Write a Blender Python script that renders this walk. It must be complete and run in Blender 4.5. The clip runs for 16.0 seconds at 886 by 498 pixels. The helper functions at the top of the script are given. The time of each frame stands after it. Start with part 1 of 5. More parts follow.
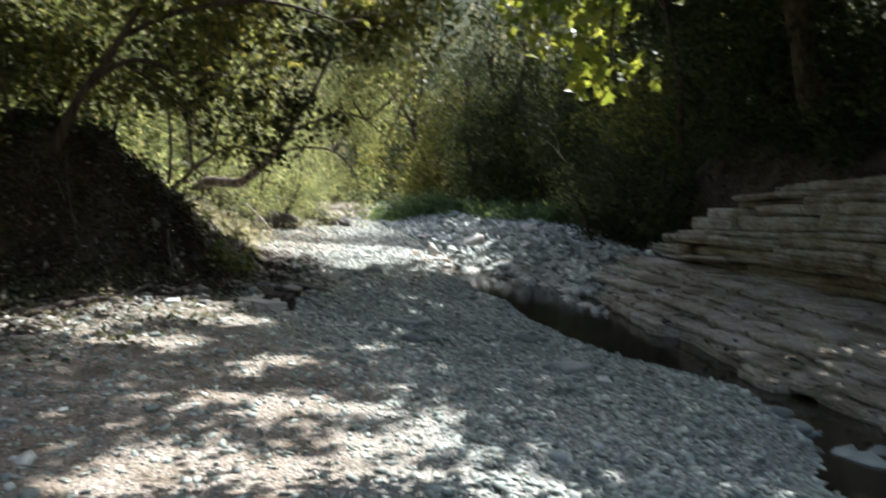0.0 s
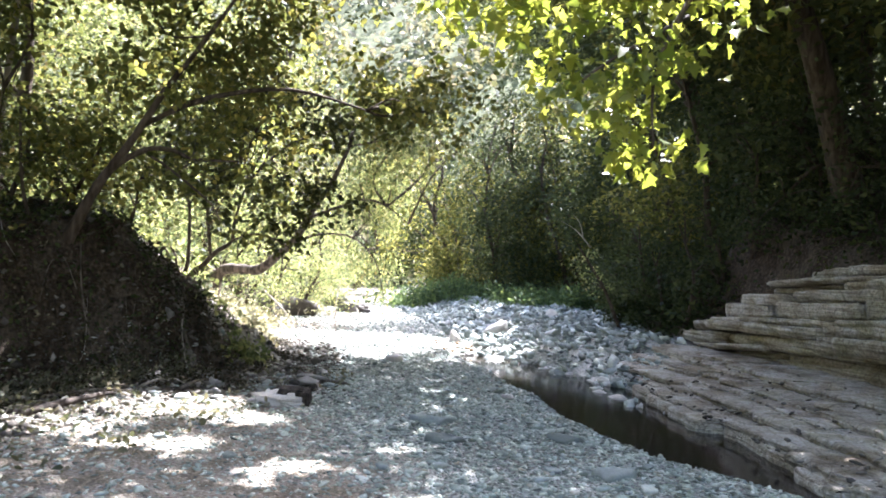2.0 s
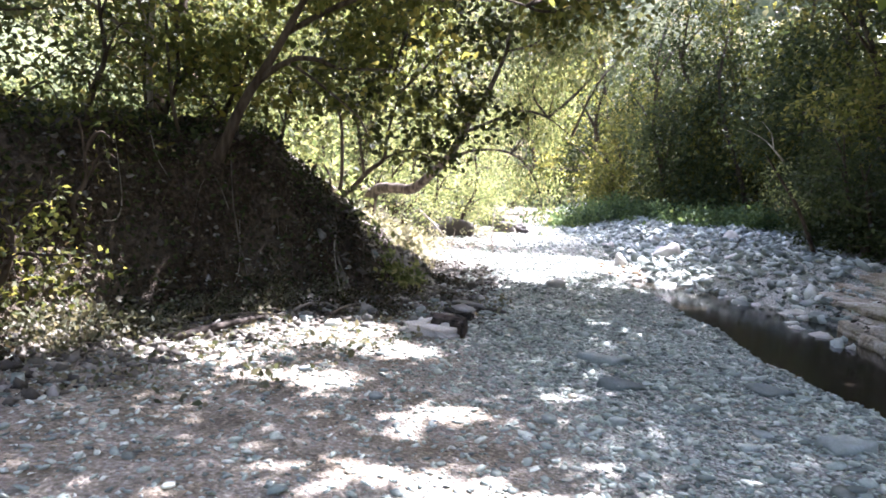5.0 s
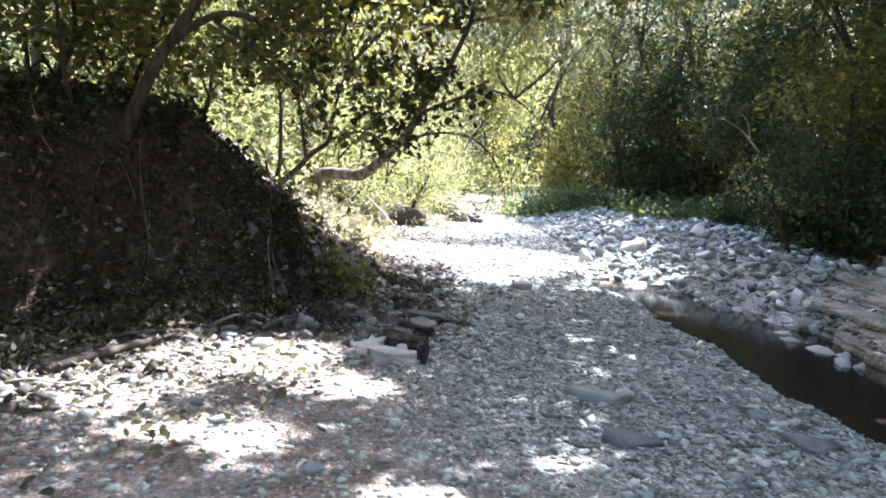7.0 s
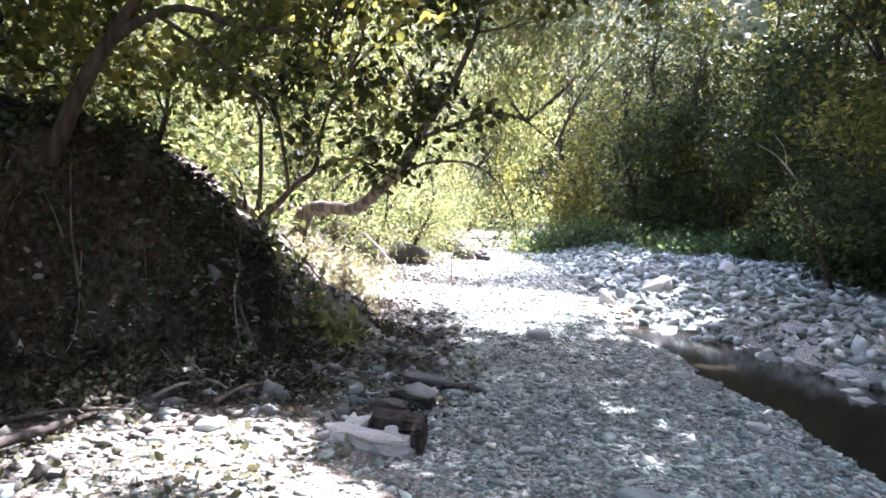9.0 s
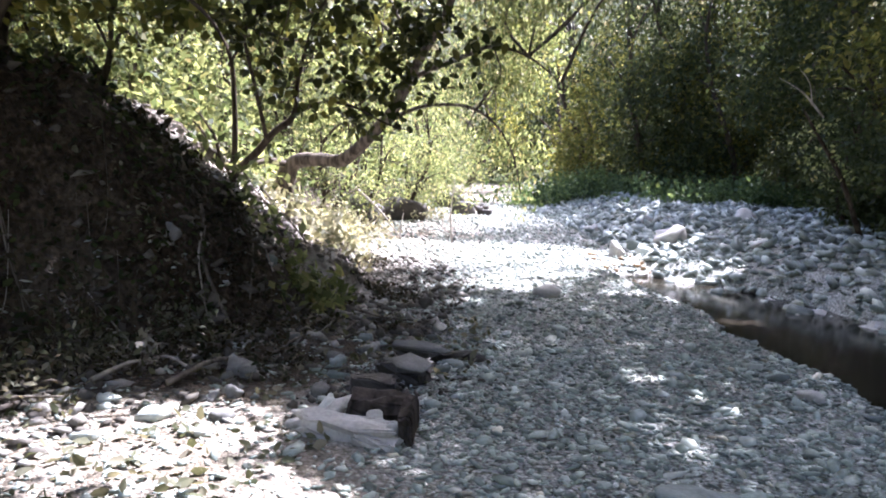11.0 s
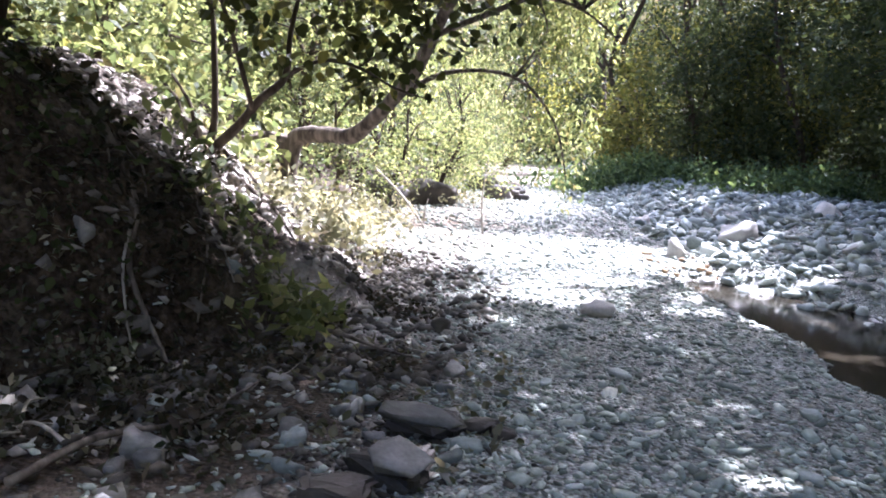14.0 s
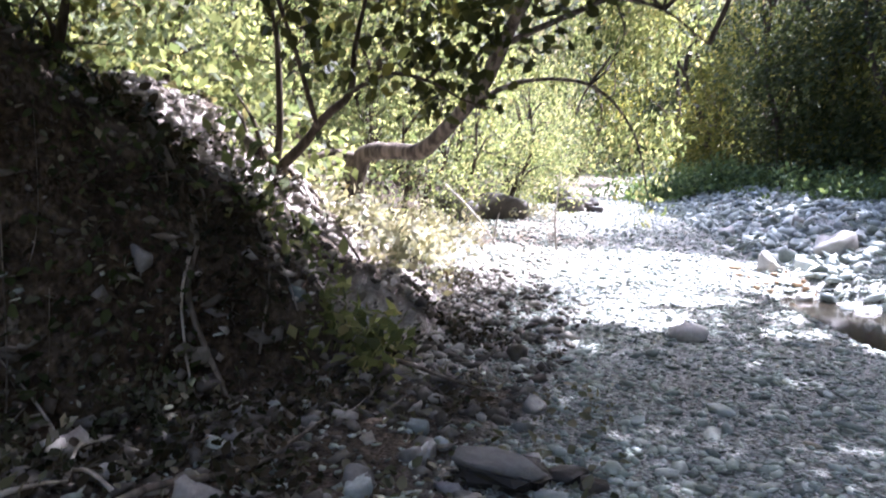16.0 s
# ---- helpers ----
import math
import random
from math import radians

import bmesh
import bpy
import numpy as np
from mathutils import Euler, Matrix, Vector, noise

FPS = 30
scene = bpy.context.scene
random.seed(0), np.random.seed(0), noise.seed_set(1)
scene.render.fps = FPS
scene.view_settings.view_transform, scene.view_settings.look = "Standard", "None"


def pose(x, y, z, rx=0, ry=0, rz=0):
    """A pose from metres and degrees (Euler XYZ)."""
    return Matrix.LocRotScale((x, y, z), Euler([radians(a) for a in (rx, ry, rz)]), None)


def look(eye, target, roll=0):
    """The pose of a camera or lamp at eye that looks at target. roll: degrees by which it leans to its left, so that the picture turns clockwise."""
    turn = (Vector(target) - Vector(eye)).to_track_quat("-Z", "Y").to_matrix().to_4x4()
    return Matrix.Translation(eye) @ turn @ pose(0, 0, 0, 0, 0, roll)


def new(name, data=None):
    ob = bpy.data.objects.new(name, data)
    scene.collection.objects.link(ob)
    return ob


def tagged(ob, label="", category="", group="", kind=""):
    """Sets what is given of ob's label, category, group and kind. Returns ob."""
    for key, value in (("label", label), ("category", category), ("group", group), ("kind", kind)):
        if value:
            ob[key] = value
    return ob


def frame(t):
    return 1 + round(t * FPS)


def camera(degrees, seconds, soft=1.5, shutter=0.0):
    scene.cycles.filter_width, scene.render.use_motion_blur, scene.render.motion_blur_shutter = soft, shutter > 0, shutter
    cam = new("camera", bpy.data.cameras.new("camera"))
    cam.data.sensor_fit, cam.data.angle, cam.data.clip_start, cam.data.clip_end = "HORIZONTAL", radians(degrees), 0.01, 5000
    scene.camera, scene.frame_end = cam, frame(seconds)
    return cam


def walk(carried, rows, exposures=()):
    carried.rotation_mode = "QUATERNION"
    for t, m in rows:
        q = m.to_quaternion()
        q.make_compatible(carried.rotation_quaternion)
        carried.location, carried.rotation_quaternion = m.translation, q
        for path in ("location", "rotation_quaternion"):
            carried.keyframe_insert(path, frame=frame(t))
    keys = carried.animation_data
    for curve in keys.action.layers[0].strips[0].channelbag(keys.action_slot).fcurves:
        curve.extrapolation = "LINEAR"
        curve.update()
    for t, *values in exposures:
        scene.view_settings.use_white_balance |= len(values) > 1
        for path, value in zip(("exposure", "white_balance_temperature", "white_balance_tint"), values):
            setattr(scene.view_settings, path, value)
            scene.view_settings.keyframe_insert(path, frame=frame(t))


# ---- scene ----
cam = camera(62.8, 16.0, soft=1.8, shutter=0.4)
PATH = [
    (0, (-1.06, 0.797, 1.528), (-1.015, 2.791, 1.378), 3.6),
    (0.5, (-1.1, 0.94, 1.46), (-1.264, 2.933, 1.463), 4.1),
    (1, (-1.074, 1.043, 1.518), (-1.22, 3.036, 1.585), 2.5),
    (1.5, (-1.084, 1.109, 1.576), (-1.161, 3.098, 1.775), 2.8),
    (2, (-1.107, 1.222, 1.569), (-1.13, 3.221, 1.647), 3.3),
    (2.5, (-1.156, 1.345, 1.616), (-1.136, 3.341, 1.75), 1.4),
    (3, (-1.22, 1.43, 1.611), (-1.17, 3.428, 1.675), 2.0),
    (3.5, (-1.188, 1.609, 1.587), (-1.164, 3.608, 1.556), 2.3),
    (4, (-1.198, 1.805, 1.548), (-1.398, 3.79, 1.402), 3.3),
    (4.2, (-1.218, 1.89, 1.56), (-1.577, 3.851, 1.402), 3.1),
    (6.3, (-1.555, 3.154, 1.547), (-2.036, 5.087, 1.366), 3.6),
    (6.5, (-1.642, 3.356, 1.563), (-2.102, 5.292, 1.359), 5.1),
    (7, (-1.699, 3.641, 1.605), (-1.983, 5.61, 1.403), 4.1),
    (7.3, (-1.747, 3.795, 1.618), (-2.224, 5.737, 1.599), 2.3),
    (7.5, (-1.761, 3.925, 1.597), (-2.153, 5.885, 1.548), 1.5),
    (8, (-1.839, 4.277, 1.607), (-2.18, 6.246, 1.705), 3.6),
    (8.5, (-1.875, 4.694, 1.565), (-2.197, 6.667, 1.492), 3.4),
    (9, (-1.889, 5.102, 1.553), (-2.196, 7.075, 1.45), 3.6),
    (9.2, (-1.911, 5.197, 1.558), (-2.229, 7.17, 1.459), 3.5),
    (11.3, (-1.982, 6.202, 1.426), (-2.291, 8.157, 1.134), 1.7),
    (11.5, (-2.011, 6.339, 1.436), (-2.323, 8.283, 1.089), 1.0),
    (12, (-2.054, 6.686, 1.433), (-2.192, 8.658, 1.132), 0.9),
    (12.5, (-2.079, 7.108, 1.441), (-2.389, 9.073, 1.235), 2.9),
    (13, (-2.166, 7.529, 1.416), (-2.293, 9.52, 1.271), 4.7),
    (13.5, (-2.15, 7.732, 1.441), (-2.481, 9.682, 1.146), 3.5),
    (14, (-2.149, 7.815, 1.451), (-2.545, 9.755, 1.169), 3.4),
    (14.5, (-2.122, 7.832, 1.458), (-2.611, 9.758, 1.239), 2.4),
    (15, (-2.141, 7.9, 1.448), (-2.667, 9.81, 1.176), 1.3),
    (15.5, (-2.194, 8.047, 1.489), (-2.75, 9.962, 1.339), 0.4),
    (16, (-2.269, 8.184, 1.461), (-2.852, 10.079, 1.206), 1.8),
]
walk(cam, [(t, look(eye, target, roll)) for t, eye, target, roll in PATH],
     exposures=[(0.0, 1.78, 5850, 13), (0.5, 2.72, 5750, 15), (1.5, 3.28, 5600, 19), (2.5, 3.28, 5600, 20), (3.5, 3.47, 5680, 22), (4.0, 3.36, 5620, 25), (6.5, 3.04, 5550, 25), (7.5, 3.12, 5500, 26), (9.0, 3.08, 5450, 27), (11.5, 2.66, 5450, 26), (12.5, 2.78, 5400, 28), (13.0, 2.82, 5350, 27), (16.0, 2.78, 5350, 28)])


# ---- light ----
SUN_AZ, SUN_EL = 33.0, 58.0
SUN = Vector((math.cos(radians(SUN_EL)) * math.sin(radians(SUN_AZ)), math.cos(radians(SUN_EL)) * math.cos(radians(SUN_AZ)), math.sin(radians(SUN_EL))))
world = bpy.data.worlds.new("sky")
scene.world = world
world.use_nodes = True
wn = world.node_tree
sky = wn.nodes.new("ShaderNodeTexSky")
sky.sky_type = "NISHITA"
sky.sun_disc = False
sky.dust_density, sky.ozone_density = 5.0, 0.4
sky.sun_elevation, sky.sun_rotation = radians(SUN_EL), radians(SUN_AZ)
wn.links.new(sky.outputs[0], wn.nodes["Background"].inputs[0])
wn.nodes["Background"].inputs[1].default_value = 0.13
sun_data = bpy.data.lights.new("sun", "SUN")
sun_data.energy, sun_data.angle, sun_data.color = 5.0, radians(0.5), (1.0, 0.95, 0.86)
sun = new("sun", sun_data)
sun.matrix_world = look(SUN * 60, (0, 0, 0))

# ---- noise helpers ----
def rnd(seed):
    return np.random.default_rng(seed)


def hash3(ix, iy, iz):
    n = (ix * 374761393 + iy * 668265263 + iz * 2147483647 + 1013904223) & 0xFFFFFFFF
    n = ((n ^ (n >> 13)) * 1274126177) & 0xFFFFFFFF
    return ((n ^ (n >> 16)) & 0xFFFF) / 65535.0


def vnoise(x, y, z=0.0):
    """Smooth value noise from 0 to 1 on arrays."""
    x, y, z = np.broadcast_arrays(np.asarray(x, float), np.asarray(y, float), np.asarray(z, float))
    ix, iy, iz = (np.floor(v).astype(np.int64) for v in (x, y, z))
    fx, fy, fz = x - ix, y - iy, z - iz
    fx, fy, fz = (f * f * (3 - 2 * f) for f in (fx, fy, fz))
    out = 0
    for dx in (0, 1):
        for dy in (0, 1):
            for dz in (0, 1):
                w = (fx if dx else 1 - fx) * (fy if dy else 1 - fy) * (fz if dz else 1 - fz)
                out = out + w * hash3(ix + dx, iy + dy, iz + dz)
    return out


def fbm(x, y, z=0.0, octaves=3):
    out, amp, tot, f = 0, 1.0, 0.0, 1.0
    for k in range(octaves):
        out = out + amp * vnoise(np.asarray(x) * f + 17.3 * k, np.asarray(y) * f - 9.1 * k, np.asarray(z) * f)
        tot += amp
        amp, f = amp * 0.5, f * 2.03
    return out / tot


def smooth(v):
    v = np.clip(v, 0, 1)
    return v * v * (3 - 2 * v)


# ---- materials ----
def material(name, rough=0.8, spec=0.3):
    m = bpy.data.materials.new(name)
    m.use_nodes = True
    b = m.node_tree.nodes["Principled BSDF"]
    b.inputs["Roughness"].default_value = rough
    b.inputs["Specular IOR Level"].default_value = spec
    return m, m.node_tree, b


def node(tree, kind, **sets):
    n = tree.nodes.new(kind)
    for k, v in sets.items():
        n.inputs[k.replace("_", " ")].default_value = v
    return n


def ramp(tree, source, stops):
    r = tree.nodes.new("ShaderNodeValToRGB")
    while len(r.color_ramp.elements) < len(stops):
        r.color_ramp.elements.new(0.5)
    for e, (p, c) in zip(r.color_ramp.elements, stops):
        e.position, e.color = p, (*c, 1)
    tree.links.new(source, r.inputs[0])
    return r.outputs[0]


def mix(tree, kind, fac, a, b):
    n = tree.nodes.new("ShaderNodeMix")
    n.data_type, n.blend_type = "RGBA", kind
    if isinstance(fac, float):
        n.inputs[0].default_value = fac
    else:
        tree.links.new(fac, n.inputs[0])
    for sock, v in ((n.inputs[6], a), (n.inputs[7], b)):
        if isinstance(v, tuple):
            sock.default_value = (*v, 1)
        else:
            tree.links.new(v, sock)
    return n.outputs[2]


def bump(tree, b, source, strength, distance=0.02):
    n = tree.nodes.new("ShaderNodeBump")
    n.inputs["Strength"].default_value, n.inputs["Distance"].default_value = strength, distance
    tree.links.new(source, n.inputs["Height"])
    tree.links.new(n.outputs[0], b.inputs["Normal"])


def coords(tree):
    return tree.nodes.new("ShaderNodeNewGeometry").outputs["Position"]


def noise_tex(tree, scale, detail=4.0, vec=None):
    n = node(tree, "ShaderNodeTexNoise", Scale=scale, Detail=detail)
    tree.links.new(vec or coords(tree), n.inputs["Vector"])
    return n.outputs[0]


def stone_material(name, stops, wear=0.35, rough=0.85):
    """Stone whose shade differs from piece to piece, with grain and stains."""
    m, t, b = material(name, rough, 0.25)
    geo = t.nodes.new("ShaderNodeNewGeometry")
    info = t.nodes.new("ShaderNodeObjectInfo")
    add = t.nodes.new("ShaderNodeMath")
    add.operation = "ADD"
    t.links.new(geo.outputs["Random Per Island"], add.inputs[0])
    t.links.new(info.outputs["Random"], add.inputs[1])
    fr = t.nodes.new("ShaderNodeMath")
    fr.operation = "FRACT"
    t.links.new(add.outputs[0], fr.inputs[0])
    base = ramp(t, fr.outputs[0], stops)
    grain = noise_tex(t, 45.0, 5.0)
    stain = noise_tex(t, 6.0, 3.0)
    col = mix(t, "MULTIPLY", wear, base, ramp(t, stain, [(0.3, (0.55, 0.52, 0.47)), (0.58, (1, 1, 1))]))
    col = mix(t, "MULTIPLY", 0.5, col, ramp(t, grain, [(0.3, (0.7, 0.7, 0.7)), (0.65, (1.2, 1.2, 1.18))]))
    t.links.new(col, b.inputs["Base Color"])
    bump(t, b, grain, 0.35, 0.01)
    return m


def leaf_material(name, stops, trans=0.5, rough=0.5, spec=0.14):
    m, t, b = material(name, rough, spec)
    geo = t.nodes.new("ShaderNodeNewGeometry")
    col = ramp(t, geo.outputs["Random Per Island"], stops)
    patch = noise_tex(t, 0.9, 2.0)
    col = mix(t, "MULTIPLY", 0.6, col, ramp(t, patch, [(0.36, (0.46, 0.52, 0.5)), (0.64, (1.2, 1.16, 1.0))]))
    t.links.new(col, b.inputs["Base Color"])
    tr = t.nodes.new("ShaderNodeBsdfTranslucent")
    bright = mix(t, "MULTIPLY", 1.0, col, (1.82, 1.65, 1.14))
    t.links.new(bright, tr.inputs[0])
    mx = t.nodes.new("ShaderNodeMixShader")
    mx.inputs[0].default_value = trans
    t.links.new(b.outputs[0], mx.inputs[1])
    t.links.new(tr.outputs[0], mx.inputs[2])
    t.links.new(mx.outputs[0], t.nodes["Material Output"].inputs[0])
    return m


M_GRAVEL = stone_material("gravel stone", [(0.0, (0.113, 0.125, 0.112)), (0.25, (0.221, 0.258, 0.231)), (0.55, (0.338, 0.385, 0.339)), (0.85, (0.470, 0.510, 0.446)), (0.95, (0.620, 0.650, 0.582)), (1.0, (0.338, 0.300, 0.223))])
M_COBBLE = stone_material("pale cobble", [(0.0, (0.122, 0.140, 0.131)), (0.35, (0.254, 0.290, 0.276)), (0.75, (0.404, 0.445, 0.416)), (1.0, (0.564, 0.590, 0.534))])
M_BOULDER = stone_material("limestone boulder", [(0.0, (0.4, 0.39, 0.37)), (1.0, (0.52, 0.5, 0.46))])
# dark tone that also paints the shade round the heap's slabs
M_DARKROCK = stone_material("dark stone and shade tone", [(0.0, (0.045, 0.04, 0.035)), (1.0, (0.09, 0.08, 0.07))], 0.5, 0.6)
M_SLAB = stone_material("grey slab stone", [(0.0, (0.13, 0.132, 0.125)), (1.0, (0.26, 0.255, 0.24))], 0.7)
M_RUST = stone_material("rust stained stone", [(0.0, (0.3, 0.21, 0.13)), (1.0, (0.42, 0.31, 0.2))])
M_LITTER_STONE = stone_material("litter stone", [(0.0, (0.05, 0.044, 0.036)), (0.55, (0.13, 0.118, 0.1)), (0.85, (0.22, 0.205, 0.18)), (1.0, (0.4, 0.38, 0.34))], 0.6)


def ground_material():
    """Grey fine gravel on the bed that turns to brown earth with leaf litter on the banks."""
    m, t, b = material("creek bed", 0.9, 0.2)
    vor = node(t, "ShaderNodeTexVoronoi", Scale=36.0)
    t.links.new(coords(t), vor.inputs["Vector"])
    cells = ramp(t, vor.outputs["Color"], [(0.1, (0.19, 0.2, 0.185)), (0.5, (0.34, 0.355, 0.33)), (0.9, (0.5, 0.5, 0.455))])
    gap = ramp(t, vor.outputs["Distance"], [(0.0, (1, 1, 1)), (0.55, (0.9, 0.9, 0.9)), (0.85, (0.35, 0.33, 0.3))])
    gravel = mix(t, "MULTIPLY", 1.0, cells, gap)
    big = noise_tex(t, 0.7, 4.0)
    gravel = mix(t, "MULTIPLY", 0.5, gravel, ramp(t, big, [(0.35, (0.7, 0.66, 0.6)), (0.6, (1.05, 1.05, 1.05))]))
    fine = noise_tex(t, 18.0, 6.0)
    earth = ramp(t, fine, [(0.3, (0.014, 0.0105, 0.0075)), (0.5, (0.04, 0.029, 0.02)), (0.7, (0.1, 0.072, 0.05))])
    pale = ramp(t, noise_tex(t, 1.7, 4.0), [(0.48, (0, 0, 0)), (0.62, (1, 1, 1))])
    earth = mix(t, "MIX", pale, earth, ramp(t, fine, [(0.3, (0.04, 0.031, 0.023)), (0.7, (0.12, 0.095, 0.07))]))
    att = t.nodes.new("ShaderNodeAttribute")
    att.attribute_name = "earth"
    wood = t.nodes.new("ShaderNodeAttribute")
    wood.attribute_name = "wooded"
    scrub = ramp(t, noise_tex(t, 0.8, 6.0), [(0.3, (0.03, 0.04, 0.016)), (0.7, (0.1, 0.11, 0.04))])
    dry = t.nodes.new("ShaderNodeAttribute")
    dry.attribute_name = "dry"
    # pale dry soil, lightened further to put the slope's sun into the colour
    soil = ramp(t, fine, [(0.3, (0.26, 0.225, 0.19)), (0.55, (0.45, 0.405, 0.36)), (0.75, (0.58, 0.54, 0.49))])
    earth = mix(t, "MIX", dry.outputs["Fac"], earth, soil)
    earth = mix(t, "MIX", wood.outputs["Fac"], earth, scrub)
    fines = t.nodes.new("ShaderNodeAttribute")
    fines.attribute_name = "fines"
    dust = ramp(t, noise_tex(t, 30.0, 6.0), [(0.3, (0.15, 0.128, 0.1)), (0.5, (0.24, 0.21, 0.17)), (0.7, (0.36, 0.33, 0.28))])
    dust = mix(t, "MULTIPLY", 0.7, dust, ramp(t, noise_tex(t, 2.6, 5.0), [(0.38, (0.55, 0.5, 0.42)), (0.6, (1.1, 1.1, 1.1))]))
    gravel = mix(t, "MIX", fines.outputs["Fac"], gravel, dust)
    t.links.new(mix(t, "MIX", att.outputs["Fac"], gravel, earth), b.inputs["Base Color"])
    h = t.nodes.new("ShaderNodeMath")
    h.operation = "SUBTRACT"
    t.links.new(fine, h.inputs[0])
    t.links.new(vor.outputs["Distance"], h.inputs[1])
    bump(t, b, h.outputs[0], 0.8, 0.03)
    return m


def strata_material():
    m, t, b = material("bedded rock", 0.88, 0.2)
    mp = node(t, "ShaderNodeMapping")
    mp.inputs["Scale"].default_value = (1.6, 0.6, 22.0)
    t.links.new(coords(t), mp.inputs["Vector"])
    bands = noise_tex(t, 1.0, 7.0, mp.outputs[0])
    col = ramp(t, bands, [(0.26, (0.13, 0.108, 0.078)), (0.4, (0.32, 0.288, 0.23)), (0.58, (0.5, 0.465, 0.395)), (0.75, (0.36, 0.335, 0.275))])
    patches = ramp(t, noise_tex(t, 1.6, 6.0), [(0.42, (0.55, 0.5, 0.42)), (0.56, (1, 1, 1)), (0.68, (0.62, 0.62, 0.5))])
    grain = noise_tex(t, 22.0, 8.0)
    cracks = node(t, "ShaderNodeTexVoronoi", Scale=4.5)
    cracks.feature = "DISTANCE_TO_EDGE"
    t.links.new(coords(t), cracks.inputs["Vector"])
    lines = ramp(t, cracks.outputs["Distance"], [(0.0, (0.35, 0.32, 0.28)), (0.05, (1, 1, 1))])
    col = mix(t, "MULTIPLY", 0.85, col, patches)
    col = mix(t, "MULTIPLY", 0.6, col, lines)
    col = mix(t, "MULTIPLY", 0.7, col, ramp(t, grain, [(0.3, (0.5, 0.5, 0.5)), (0.68, (1.25, 1.25, 1.25))]))
    t.links.new(col, b.inputs["Base Color"])
    h = t.nodes.new("ShaderNodeMath")
    h.operation = "ADD"
    t.links.new(grain, h.inputs[0])
    t.links.new(bands, h.inputs[1])
    bump(t, b, h.outputs[0], 1.0, 0.05)
    return m


def bark_material(name, dark, light):
    m, t, b = material(name, 0.9, 0.15)
    mp = node(t, "ShaderNodeMapping")
    mp.inputs["Scale"].default_value = (14, 14, 3)
    t.links.new(coords(t), mp.inputs["Vector"])
    g = noise_tex(t, 1.0, 6.0, mp.outputs[0])
    t.links.new(ramp(t, g, [(0.35, dark), (0.65, light)]), b.inputs["Base Color"])
    bump(t, b, g, 0.7, 0.02)
    return m


def water_material():
    m, t, b = material("still water", 0.1, 0.5)
    b.inputs["Base Color"].default_value = (0.026, 0.022, 0.016, 1)
    b.inputs["Transmission Weight"].default_value = 0.12
    b.inputs["IOR"].default_value = 1.33
    bump(t, b, noise_tex(t, 9.0, 2.0), 0.04, 0.01)
    return m


M_GROUND = ground_material()
M_STRATA = strata_material()
M_WATER = water_material()
M_BARK = bark_material("dark bark", (0.03, 0.022, 0.016), (0.09, 0.07, 0.05))
M_PALEBARK = bark_material("pale bark", (0.16, 0.13, 0.1), (0.38, 0.33, 0.27))
M_ROOT = bark_material("weathered root", (0.06, 0.05, 0.04), (0.2, 0.175, 0.14))
M_TWIG = bark_material("bleached twig", (0.2, 0.18, 0.15), (0.4, 0.37, 0.32))
M_TIMBER = bark_material("rotten timber", (0.018, 0.015, 0.013), (0.085, 0.07, 0.058))
M_LEAF = leaf_material("green leaf", [(0, (0.038, 0.05, 0.02)), (0.5, (0.072, 0.086, 0.032)), (0.88, (0.12, 0.13, 0.045)), (1, (0.16, 0.125, 0.055))])
# dark and light copies: the banks' shade and sun are put into leaf colour
M_LEAF_DARK = leaf_material("shade-toned green leaf", [(0, (0.026, 0.038, 0.018)), (0.6, (0.05, 0.066, 0.03)), (1, (0.08, 0.095, 0.04))], 0.3, 0.6, 0.1)
M_LEAF_SUN = leaf_material("sun-toned green leaf", [(0, (0.052, 0.074, 0.036)), (0.5, (0.125, 0.152, 0.074)), (0.9, (0.23, 0.258, 0.14)), (1, (0.27, 0.24, 0.15))], 0.6, 0.5, 0.2)
M_LEAF_MAPLE = leaf_material("yellow green lobed leaf", [(0, (0.1, 0.14, 0.022)), (0.6, (0.19, 0.22, 0.04)), (1, (0.27, 0.29, 0.07))], 0.6, 0.4, 0.35)
# the shrub's backlit, shaded look is put into this dark leaf colour
M_LEAF_SILHOUETTE = leaf_material("silhouette dark leaf", [(0, (0.024, 0.032, 0.012)), (0.7, (0.055, 0.064, 0.022)), (1, (0.12, 0.12, 0.036))], 0.3, 0.5)
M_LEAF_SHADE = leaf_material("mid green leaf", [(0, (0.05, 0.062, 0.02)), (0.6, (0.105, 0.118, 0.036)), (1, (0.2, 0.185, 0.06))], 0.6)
M_GREYBARK = bark_material("grey brown bark", (0.035, 0.028, 0.022), (0.15, 0.125, 0.1))
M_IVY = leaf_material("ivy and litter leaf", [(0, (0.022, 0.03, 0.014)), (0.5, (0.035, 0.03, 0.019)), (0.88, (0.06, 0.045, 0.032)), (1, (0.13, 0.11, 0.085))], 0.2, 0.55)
# dusty low plants; its paleness also paints haze on the far woods
M_DUSTY_HAZE = leaf_material("dusty and haze-pale leaf", [(0, (0.06, 0.07, 0.04)), (0.6, (0.14, 0.14, 0.1)), (1, (0.26, 0.24, 0.2))], 0.3)
M_HERB = leaf_material("herb leaf", [(0, (0.05, 0.085, 0.045)), (0.7, (0.09, 0.14, 0.065)), (1, (0.15, 0.2, 0.08))], 0.4)
M_STRAW = leaf_material("dry grass blade", [(0, (0.13, 0.14, 0.085)), (0.6, (0.27, 0.265, 0.2)), (1, (0.4, 0.385, 0.33))], 0.4)


